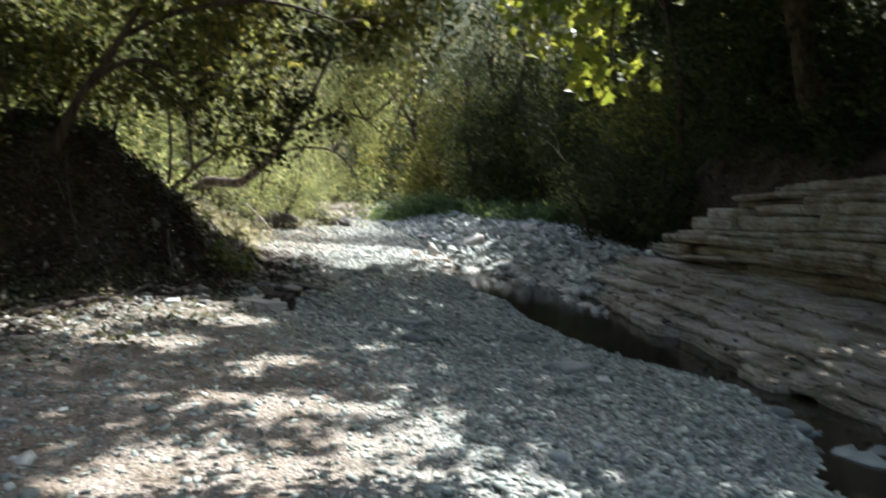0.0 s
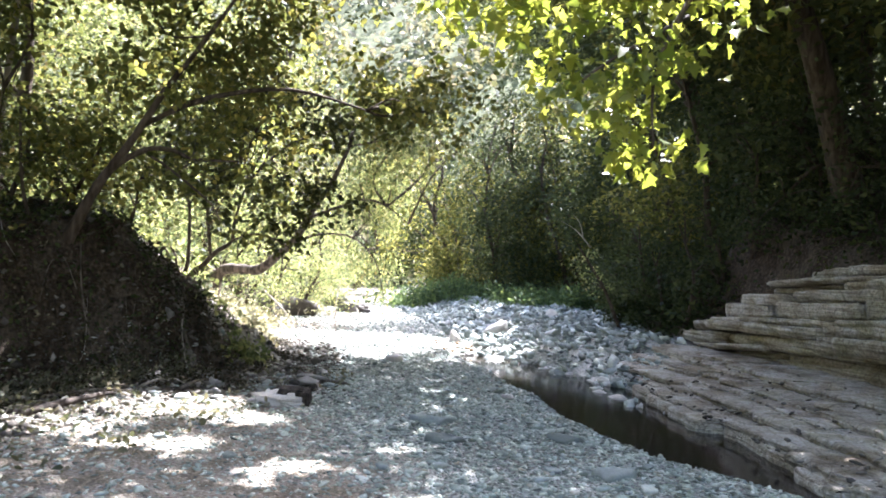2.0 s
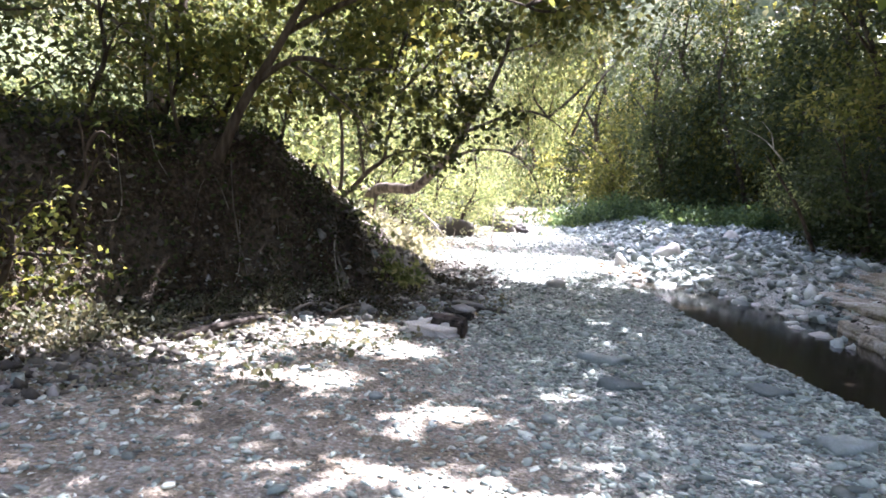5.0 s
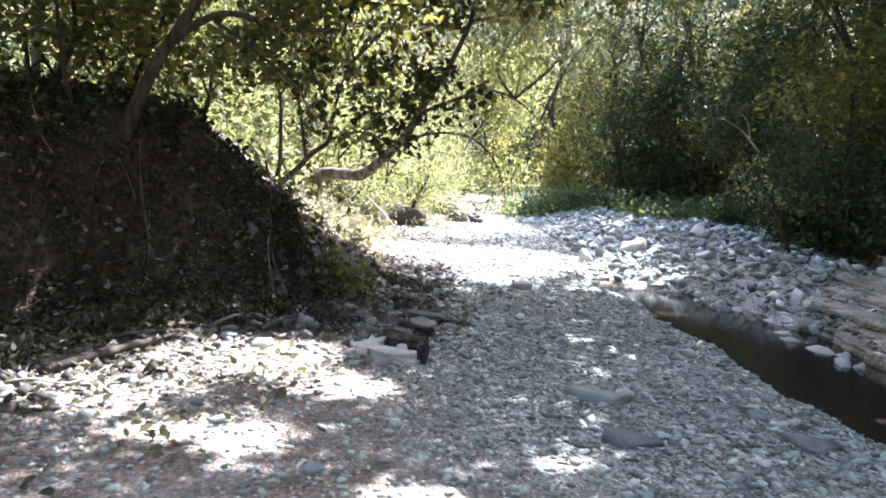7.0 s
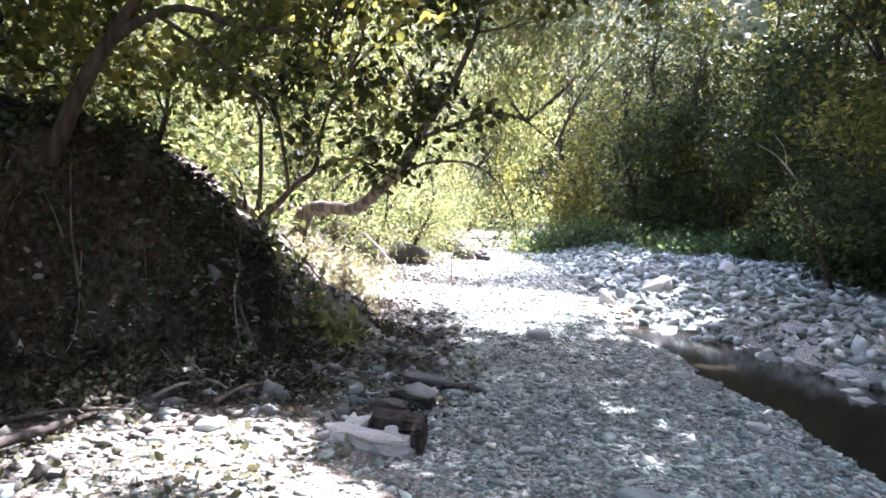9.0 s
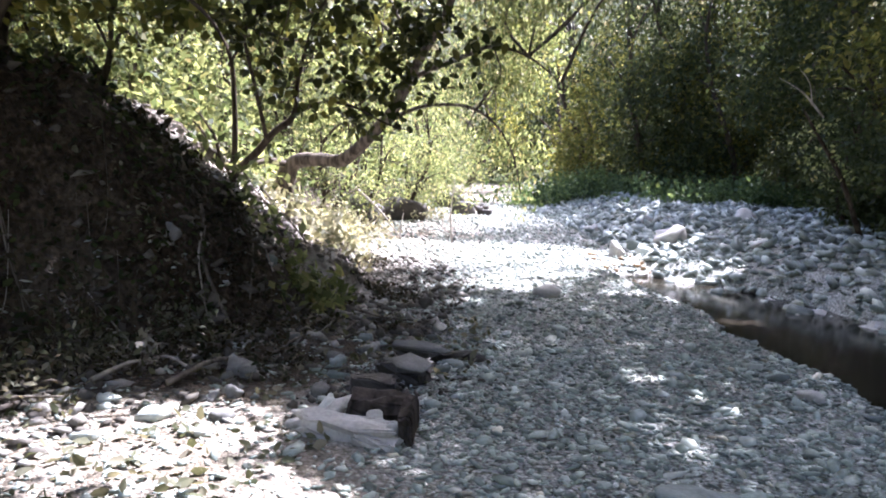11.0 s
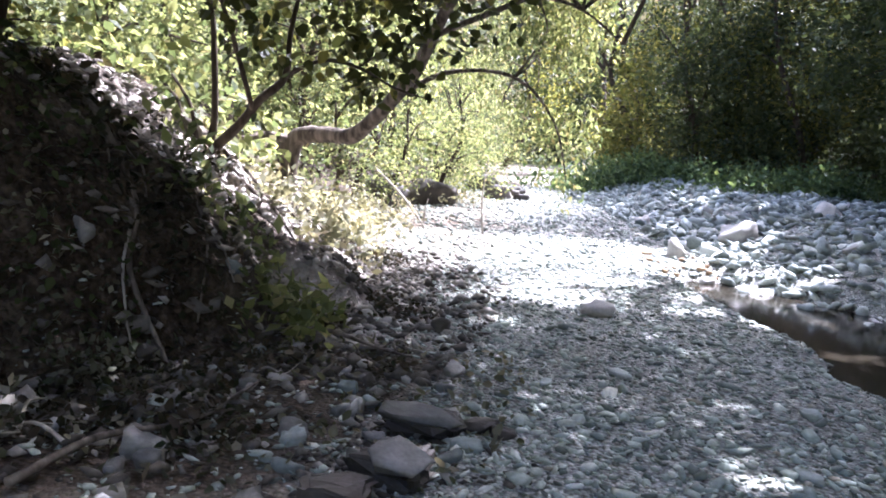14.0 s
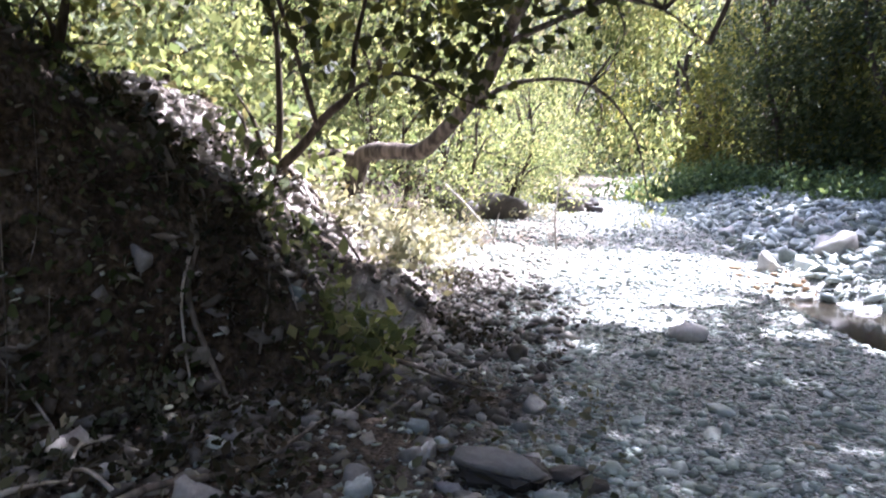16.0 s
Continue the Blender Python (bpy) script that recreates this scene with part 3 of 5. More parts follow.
build_ledges()
LEDGE_SPOTS = []
for i in range(420):
    g = rnd(3000 + i)
    y, u = g.uniform(3.5, 14.5), g.random() ** 1.4 * 0.95
    pr, wx = float(np.interp(y, POOL_Y, POOL_R)), float(np.interp(y, WALL_Y, WALL_X))
    k = min(int(u * 9), 8)
    LEDGE_SPOTS.append((pr + 0.1 + (u + 0.06) * (wx - pr), y, -0.04 + 0.046 * k + min(max((y - 9) * 0.012, -0.05), 0.1), g.uniform(0.03, 0.13)))


# ---- stones ----
def icosphere():
    bm = bmesh.new()
    bmesh.ops.create_icosphere(bm, subdivisions=1, radius=1.0)
    v = np.array([tuple(q.co) for q in bm.verts])
    f = np.array([[q.index for q in face.verts] for face in bm.faces])
    bm.free()
    return v, f


ICO_V, ICO_F = icosphere()


def chipped(seed, cuts=5):
    """An angular stone of radius about one: a ball with flats cut on it."""
    g = rnd(seed)
    v = ICO_V * g.uniform(0.8, 1.15, (len(ICO_V), 1))
    for _ in range(cuts):
        n = unit(g.normal(size=(1, 3)))[0]
        lim = g.uniform(0.5, 0.85)
        over = np.clip(v @ n - lim, 0, None)
        v = v - over[:, None] * n
    return v


SHAPES = [chipped(500 + i, 8) for i in range(24)]
SHARD_V = np.array([(1, 0, 0.1), (-1, 0.1, 0), (0.1, 1, 0), (0, -1, 0.1), (0.25, 0.1, 1), (-0.1, 0, -1)], float)
SHARD_F = np.array([(0, 2, 4), (2, 1, 4), (1, 3, 4), (3, 0, 4), (2, 0, 5), (1, 2, 5), (3, 1, 5), (0, 3, 5)])
SHARDS = [SHARD_V * rnd(540 + i).uniform(0.65, 1.3, (6, 3)) + rnd(580 + i).normal(size=(6, 3)) * 0.16 for i in range(24)]


def scatter_stones(name, x, y, size, flat, seed, mat, label, sink=0.25, shard=False, z=None, tip=0.22):
    """Loose stones as one mesh, each turned and flattened in its own way."""
    g = rnd(seed)
    n = len(x)
    z = height(x, y) if z is None else z
    which = g.integers(0, len(SHAPES), n)
    base = np.stack(SHARDS if shard else SHAPES)[which]
    dims = np.stack([size * g.uniform(0.7, 1.3, n), size * g.uniform(0.45, 0.9, n), size * flat * g.uniform(0.6, 1.3, n)], -1) * 0.5
    v = base * dims[:, None]
    tilt = g.normal(size=(n, 2)) * tip
    v[..., 2] += v[..., 0] * tilt[:, :1] + v[..., 1] * tilt[:, 1:]
    a = g.uniform(0, 2 * math.pi, n)
    c, s = np.cos(a)[:, None], np.sin(a)[:, None]
    vx, vy = v[..., 0] * c - v[..., 1] * s, v[..., 0] * s + v[..., 1] * c
    out = np.stack([vx + x[:, None], vy + y[:, None], v[..., 2] + (z + dims[:, 2] * (1 - 2 * sink))[:, None]], -1)
    k = base.shape[1]
    f = (np.arange(n)[:, None, None] * k + (SHARD_F if shard else ICO_F)[None]).reshape(-1, 3)
    return tagged(new(name, mesh_from(name, out.reshape(-1, 3), f, mat)), label, "gravel", kind="stuff")


def bed_points(n, x0, x1, y0, y1, seed):
    g = rnd(seed)
    return g.uniform(x0, x1, n), g.uniform(y0, y1, n)


def build_gravel():
    x, y = bed_points(92000, -7, 2.6, 2.0, 17.5, 3)
    g = rnd(33)
    ok = (x > np.interp(y, FOOT_Y, FOOT_X) - 0.4) & (x < np.interp(y, POOL_Y, POOL_L) + 0.35 * g.random(len(x)))
    ok &= g.random(len(x)) < 0.55 + 0.45 * (y < 12)
    apron = np.interp(y, FOOT_Y, FOOT_X) + 1.75 * smooth((y - 9.7) / 0.8) * smooth((13.4 - y) / 1.6)
    ok &= (x > apron + 0.5 * (fbm(x * 1.5, y * 1.5) - 0.5)) | (g.random(len(x)) < 0.4)
    x, y = x[ok], y[ok]
    left = np.interp(y, FINE_Y, FINE_X) - x + 1.2 * (fbm(x * 0.8, y * 0.8, 21.0) - 0.5)
    keep = g.random(len(x)) < 1 - 0.62 * smooth(0.5 + left / 1.3)
    x, y, left = x[keep], y[keep], left[keep]
    size = (0.024 + 0.06 * g.random(len(x)) ** 2.8 + 0.09 * g.random(len(x)) ** 2 * (g.random(len(x)) > 0.965)) * (1 + 0.2 * smooth(0.2 - left / 3.0))
    small = size < 0.05
    scatter_stones("gravel", x[small], y[small], size[small] * 1.15, 0.4, 5, M_GRAVEL, "loose flat grey gravel covering the dry creek bed", 0.25, True)
    scatter_stones("gravel", x[~small], y[~small], size[~small] * 1.15, 0.3, 15, M_GRAVEL, "coarser flat grey stones among the gravel", 0.25)
    x, y = bed_points(11000, -7, 1.5, 17, 32, 9)
    ok = (x > np.interp(y, FOOT_Y, FOOT_X) - 0.3) & (x < np.interp(y, BAR_Y, BAR_X) + 0.8)
    x, y = x[ok], y[ok]
    scatter_stones("gravel", x, y, 0.05 + 0.09 * g.random(len(x)) ** 2, 0.45, 6, M_GRAVEL, "loose grey gravel on the upstream creek bed", 0.25, True)
    x, y = bed_points(15000, -3, 6, 11, 32, 19)
    ok = (x > np.interp(y, BAR_Y, BAR_X) - 0.2) & (x > np.interp(y, POOL_Y, POOL_R) - np.where(y > 14.5, 0.2, 0.5) - 3 * (y > 18)) & (x < np.interp(y, WALL_Y, WALL_X) + 0.3 - 0.9 * (y < 16.5)) & (y > 11.3 + (x - 1.5) * 1.2)
    x, y = x[ok], y[ok]
    scatter_stones("cobbles", x, y, 0.08 + 0.3 * g.random(len(x)) ** 2.4, 0.36, 7, M_COBBLE, "heaped pale grey angular cobbles on the gravel bar", 0.15, tip=0.36)
    x, y = bed_points(15000, -6.8, -2.9, 3, 17.5, 29)
    d = np.interp(y, FOOT_Y, FOOT_X) - x
    ok = (d > -1.5) & (d < 1.2) & (g.random(len(x)) < np.exp(-np.abs(d + 0.3) * 1.2))
    x, y = x[ok], y[ok]
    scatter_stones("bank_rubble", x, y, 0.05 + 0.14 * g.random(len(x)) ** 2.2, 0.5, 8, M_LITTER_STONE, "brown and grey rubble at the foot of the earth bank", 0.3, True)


build_gravel()
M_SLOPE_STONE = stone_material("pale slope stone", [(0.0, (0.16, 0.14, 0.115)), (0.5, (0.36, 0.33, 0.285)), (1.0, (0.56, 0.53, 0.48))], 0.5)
x, y = bed_points(5200, -7.2, -3.7, 12.4, 18.5, 39)
ok = (np.interp(y, FOOT_Y, FOOT_X) - x > -0.5) & (fbm(x * 1.3, y * 1.3, 31.0) > 0.4)
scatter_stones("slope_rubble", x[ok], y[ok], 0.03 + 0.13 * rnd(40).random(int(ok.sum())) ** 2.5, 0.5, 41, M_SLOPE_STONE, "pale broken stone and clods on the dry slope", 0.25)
spots = np.array(LEDGE_SPOTS)
scatter_stones("ledge_chips", spots[:, 0], spots[:, 1], spots[:, 3], 0.4, 17, M_LITTER_STONE, "broken rock chips lying on the ledge", 0.3, False, spots[:, 2])


def rock_mesh(seed, dims, mat, cuts=9, name="stone"):
    """A single bigger stone: subdivided, cut by flats, roughened."""
    g = rnd(seed)
    bm = bmesh.new()
    bmesh.ops.create_icosphere(bm, subdivisions=3, radius=1.0)
    v = np.array([tuple(q.co) for q in bm.verts])
    for _ in range(cuts):
        n = unit(g.normal(size=(1, 3)))[0]
        over = np.clip(v @ n - g.uniform(0.45, 0.8), 0, None)
        v = v - over[:, None] * n
    v[:, 2] = np.clip(v[:, 2], -0.55, 0.55)
    v *= 1 + 0.12 * (fbm(v[:, 0] * 3 + seed, v[:, 1] * 3, v[:, 2] * 3)[:, None] - 0.5)
    v /= np.abs(v).max(0)
    v *= np.array(dims) * 0.5
    f = np.array([[q.index for q in face.verts] for face in bm.faces])
    bm.free()
    return mesh_from(name, v, f, mat)


def slab_mesh(seed, dims, mat, name):
    """A flat angular stone: an uneven outline, thick, with worn edges."""
    g = rnd(seed)
    n = int(g.integers(7, 11))
    ang = np.linspace(0, 2 * math.pi, n, endpoint=False) + g.uniform(-0.3, 0.3, n)
    out = np.stack([np.cos(ang), np.sin(ang)], -1) * g.uniform(0.62, 1.12, (n, 1)) / np.maximum(np.abs(np.cos(ang)), np.abs(np.sin(ang)))[:, None] ** 0.6
    rings = [(0.8, -0.5), (0.97, -0.12), (1.0, 0.2), (0.9, 0.44), (0.5, 0.52)]
    slope = g.normal(size=2) * 0.3
    chip = g.uniform(-0.14, 0.08, (len(rings), n))
    v = [(p[0] * (q + chip[i, k]) + 0.03 * g.normal(), p[1] * (q + chip[i, k]) + 0.03 * g.normal(), h * (1 + slope[0] * p[0] + slope[1] * p[1]) + 0.08 * g.normal()) for i, (q, h) in enumerate(rings) for k, p in enumerate(out)]
    v += [(0, 0, 0.5), (0, 0, -0.5)]
    v = np.array(v) * np.array(dims) * (0.5, 0.5, 1.0)
    f = []
    for r in range(len(rings) - 1):
        for s in range(n):
            p, q = r * n + s, r * n + (s + 1) % n
            f += [(p, q, q + n), (p, q + n, p + n)]
    top = (len(rings) - 1) * n
    for s in range(n):
        f += [(top + s, top + (s + 1) % n, len(v) - 2), ((s + 1) % n, s, len(v) - 1)]
    return mesh_from(name, v, np.array(f), mat)


def stone(x, y, dims, mat, label, seed, turn=0.0, tilt=(0, 0), lift=0.3, name="stone", group="", z=None, lump=False):
    ob = new(name, slab_mesh(seed, dims, mat, name) if dims[2] < 0.62 * dims[0] and not lump else rock_mesh(seed, dims, mat, name=name))
    base = hz(x, y) if z is None else z
    ob.matrix_world = pose(x, y, base + dims[2] * lift, tilt[0], tilt[1], turn)
    return tagged(ob, label, "stone", group)


stone(0.2, 20.4, (0.8, 0.62, 0.3), M_BOULDER, "large pale limestone boulder lying on the gravel bar", 71, 20, (12, -12), 0.4, name="boulder")
stone(1.8, 21.4, (0.5, 0.4, 0.36), M_BOULDER, "blocky white limestone boulder on the bar crest", 72, 15, (4, 6), name="boulder")
stone(-0.15, 15.0, (0.16, 0.11, 0.1), M_BOULDER, "small white stone at the water's edge", 73, 30)
stone(-2.04, 14.5, (0.3, 0.2, 0.14), M_BOULDER, "pale block of stone on the open gravel", 74, 12)
stone(-1.2, 9.2, (0.5, 0.36, 0.08), M_COBBLE, "broad flat grey slab sunk in the gravel", 75, -15, lift=0.12)
stone(-1.1, 8.25, (0.42, 0.34, 0.09), M_COBBLE, "broad flat grey slab sunk in the gravel", 76, 40, lift=0.12)
stone(0.1, 8.6, (0.42, 0.28, 0.08), M_COBBLE, "broad flat grey slab sunk in the gravel", 77, -30, lift=0.12)
stone(0.35, 7.3, (0.4, 0.28, 0.1), M_COBBLE, "flat grey stone sunk in the gravel", 78, 10, lift=0.12)
stone(-0.24, 11.0, (0.24, 0.14, 0.07), M_BOULDER, "pale flat stone near the pool", 79, -20)
stone(-4.04, 10.6, (0.22, 0.15, 0.12), M_SLAB, "grey stone at the foot of the bank", 80, 25, (10, 5))
stone(-3.94, 10.5, (0.15, 0.12, 0.09), M_SLAB, "grey stone at the foot of the bank", 81, 70)
stone(-5.05, 11.52, (0.2, 0.12, 0.12), M_SLAB, "grey block stuck in the earth bank", 82, -30, (10, 0), 0.2)
stone(2.08, 13.45, (0.36, 0.26, 0.24), M_BOULDER, "pale rounded rock between pool and ledge", 83, 0)
g = rnd(91)
for i in range(38):
    t = i / 37
    y = 11.9 + 6.2 * t + g.uniform(-0.2, 0.2)
    x = float(np.interp(y, POOL_Y, POOL_R)) + g.uniform(-0.25, 0.35)
    s = g.uniform(0.18, 0.42)
    stone(x, y, (s, s * g.uniform(0.5, 0.8), s * g.uniform(0.3, 0.5)), M_BOULDER if g.random() > 0.5 else M_COBBLE, "pale stone at the edge of the pool", 200 + i, g.uniform(0, 180), group="stones along the pool", z=max(hz(x, y), -0.3))
for i in range(14):
    y = 9.5 + 4.0 * g.random()
    x = float(np.interp(y, FOOT_Y, FOOT_X)) + g.uniform(-0.3, 0.8)
    s = g.uniform(0.14, 0.3)
    stone(x, y, (s, s * 0.7, s * 0.5), M_LITTER_STONE, "weathered grey-brown stone at the bank foot", 300 + i, g.uniform(0, 180), (g.uniform(-15, 15), 0), group="stones at the bank foot")
for i in range(16):
    x, y = g.uniform(-1.2, 3.6), g.uniform(18.5, 25)
    s = g.uniform(0.22, 0.45)
    stone(x, y, (s, s * 0.7, s * 0.45), M_COBBLE if i % 3 else M_BOULDER, "large pale cobble on the gravel bar", 400 + i, g.uniform(0, 180), (g.uniform(-20, 20), g.uniform(-20, 20)), group="large cobbles")
for i in range(26):
    x, y = -0.7 + g.normal() * 0.35, 18.35 + g.normal() * 0.3
    s = g.uniform(0.07, 0.17)
    stone(x, y, (s, s * 0.8, s * 0.35), M_RUST, "rust-stained stone in the shallow trickle", 450 + i, g.uniform(0, 180), group="rusty stones")
for i in range(40):
    y = g.uniform(3.5, 13.5)
    x = g.uniform(max(-4.8, float(np.interp(y, FOOT_Y, FOOT_X)) + 0.5), float(np.interp(y, POOL_Y, POOL_L)) - 0.2)
    if abs(x + 2) < 0.35 and y < 9:
        x += 0.8
    s = g.uniform(0.1, 0.21)
    stone(x, y, (s, s * g.uniform(0.5, 0.8), s * 0.26), M_COBBLE, "flat pale grey stone lying on the gravel", 480 + i, g.uniform(0, 180), (g.uniform(-6, 6), 0), group="flat stones on the gravel", lift=0.35)


for i in range(9):
    g = rnd(2500 + i)
    x, y = 1.85 + 0.09 * i + g.uniform(-0.1, 0.1), 6.6 - 0.1 * i + g.uniform(-0.25, 0.25)
    s = g.uniform(0.22, 0.36)
    stone(x, y, (s, s * 0.7, s * 0.3), M_COBBLE, "pale flat stone lying in the shallow pool", 2510 + i, g.uniform(0, 180), group="stones in the pool", z=max(hz(x, y), -0.25), lift=0.35)


# the row of dark blocks and broken stone on the gravel
def block_mesh(name, dims, mat, seed, worn=0.12):
    """A worn squared block."""
    bm = bmesh.new()
    bmesh.ops.create_cube(bm, size=1.0)
    bmesh.ops.bevel(bm, geom=bm.edges[:], offset=0.07, segments=2, affect="EDGES")
    bmesh.ops.subdivide_edges(bm, edges=bm.edges[:], cuts=2, use_grid_fill=True)
    for v in bm.verts:
        n = noise.noise_vector(v.co * 3.1 + Vector((seed, 0, 0))) * worn + noise.noise_vector(v.co * 9.0 + Vector((0, seed, 0))) * worn * 0.35
        v.co = Vector(((v.co.x + n.x * 0.6) * dims[0], (v.co.y + n.y) * dims[1], (v.co.z + n.z) * dims[2]))
    me = bpy.data.meshes.new(name)
    bm.to_mesh(me)
    bm.free()
    me.materials.append(mat)
    return me


def block(name, x, y, z, dims, mat, seed, label, turn=(0, 0, 0), worn=0.12, category="timber"):
    ob = new(name, block_mesh(name, dims, mat, seed, worn))
    ob.matrix_world = pose(x, y, hz(x, y) + z, *turn)
    return tagged(ob, label, category)


def heap():
    block("timber_block", -2.88, 9.86, 0.075, (0.33, 0.2, 0.17), M_TIMBER, 3, "short block of dark rotten timber on the gravel", (4, 3, -4), 0.26)
    block("timber_post", -2.69, 9.74, 0.085, (0.075, 0.36, 0.16), M_TIMBER, 8, "dark weathered board standing on edge beside the block", (3, -6, 4))
    # dark bodies below grey slabs: shaded sides and gaps put into the colour
    block("dark_block", -2.9, 10.68, 0.05, (0.3, 0.2, 0.13), M_DARKROCK, 13, "dark squared block on the gravel, shaded sides put into its colour", (0, 0, -6), 0.34, "stone")
    block("dark_block", -2.9, 11.26, 0.04, (0.36, 0.24, 0.11), M_DARKROCK, 23, "dark squared block on the gravel, shaded sides put into its colour", (0, 0, 8), 0.34, "stone")
    block("dark_block", -3.06, 10.42, 0.035, (0.28, 0.2, 0.12), M_DARKROCK, 33, "dark squared block on the gravel, shaded sides put into its colour", (0, 4, 14), 0.25, "stone")
    stone(-2.88, 10.66, (0.34, 0.26, 0.06), M_SLAB, "grey slab lying on the dark block", 605, -8, (5, 3), 2.1)
    stone(-2.92, 11.24, (0.42, 0.3, 0.06), M_SLAB, "grey slab lying on the dark block", 601, 8, (-4, 3), 1.7)
    stone(-2.64, 11.4, (0.2, 0.15, 0.07), M_DARKROCK, "dark stone on the gravel, shade put into its colour", 604, 15)
    stone(-2.5, 11.32, (0.16, 0.1, 0.06), M_DARKROCK, "dark stone on the gravel, shade put into its colour", 607, 40)
    stone(-2.7, 10.95, (0.18, 0.12, 0.05), M_COBBLE, "pale flat stone beside the dark blocks", 608, 50)
    # the long pale stone with a waist, the leaning slabs behind it
    block("long_stone", -3.0, 9.62, 0.055, (0.5, 0.13, 0.1), M_BOULDER, 41, "long pale limestone lying before the rotten timber", (12, 2, -3), 0.3, "stone")
    block("long_stone", -2.83, 9.55, 0.03, (0.24, 0.1, 0.06), M_BOULDER, 44, "pale splinter of limestone before the long stone", (8, 4, -12), 0.3, "stone")
    stone(-3.12, 9.8, (0.26, 0.13, 0.05), M_BOULDER, "pale slab leaning on the rotten timber", 621, 50, (0, -34), 1.6)
    stone(-3.2, 9.84, (0.24, 0.1, 0.05), M_COBBLE, "grey slab leaning on the rotten timber", 622, 62, (0, -26), 1.3)
    stone(-2.86, 9.7, (0.12, 0.09, 0.08), M_BOULDER, "small white stone lodged on the timber", 623, 20, lift=1.1)
    stone(-2.77, 9.64, (0.15, 0.13, 0.1), M_BOULDER, "pale rounded stone beside the timber", 624, 20, lift=0.5)
    stone(-3.33, 9.7, (0.1, 0.08, 0.06), M_BOULDER, "small pale stone beside the long stone", 625, 10)


heap()
g = rnd(660)
# dark rubble fills in painted shade between the slabs
scatter_stones("heap_rubble", -2.95 + g.normal(size=230) * 0.22, 10.75 + g.normal(size=230) * 0.36, g.uniform(0.02, 0.08, 230), 0.55, 661, M_DARKROCK, "dark rubble painting the shaded gaps round the slabs", 0.25, True)
g = rnd(670)
scatter_stones("heap_rubble", -3.1 + g.normal(size=150) * 0.3, 10.6 + g.normal(size=150) * 0.5, g.uniform(0.03, 0.11, 150), 0.5, 671, M_LITTER_STONE, "grey rubble round the slabs", 0.25, True)


# ---- trees ----
def tree(name, base, stems, blobs, leaf, label, per_m3=9, leaves=10, spread=0.2, size=0.11, seed=1, gaps=0.42, bark=None, twigs=14, sun_cut=True, droop=0.35, scale=0.75, narrow=0.55):
    """stems: lists of points and radii. blobs: the ellipsoids of the crown."""
    ob = holder(name, base, label, "tree" if name.endswith("tree") else "shrub")
    off = np.array(base)
    wood = []
    for i, (pts, radii) in enumerate(stems):
        v, f = tube(pts, radii, 9 if i == 0 else 6, 0.14, seed + i)
        stem = part("trunk" if i == 0 else "limb", mesh_from("stem", v - off, f, bark or M_BARK, True), ob)
        wood += [stem] * (len(pts) - 1)
    g = rnd(seed + 70)
    c = clump_points(blobs, per_m3, seed, gaps, scale, sun_cut)
    if len(c) and twigs:
        pieces = []
        ends = np.array([p for pts, _ in stems for p in pts[1:]])
        for q in c[g.integers(0, len(c), twigs * 5)]:
            near = int(np.argmin(((ends - q) ** 2).sum(1)))
            a = ends[near]
            ln = np.linalg.norm(q - a)
            if ln > 3.2 or ln < 0.3:
                continue
            m = (a + q) / 2 + g.normal(size=3) * 0.12 * ln
            r = 0.008 + 0.009 * ln
            pieces.append((tube([tuple(a), tuple(m), tuple(q)], [r, r * 0.7, r * 0.3], 4, 0.1, seed), wood[near]))
        if pieces:
            for (v, f), stem in pieces[:twigs]:
                part("twig", mesh_from("twig", v - off, f, bark or M_BARK), stem)
    v, f = foliage(blobs, per_m3, leaves, spread, size, seed, gaps, scale, sun_cut, droop, narrow)
    if len(f):
        part("crown", mesh_from("crown", v - off, f, leaf), ob)
    return ob


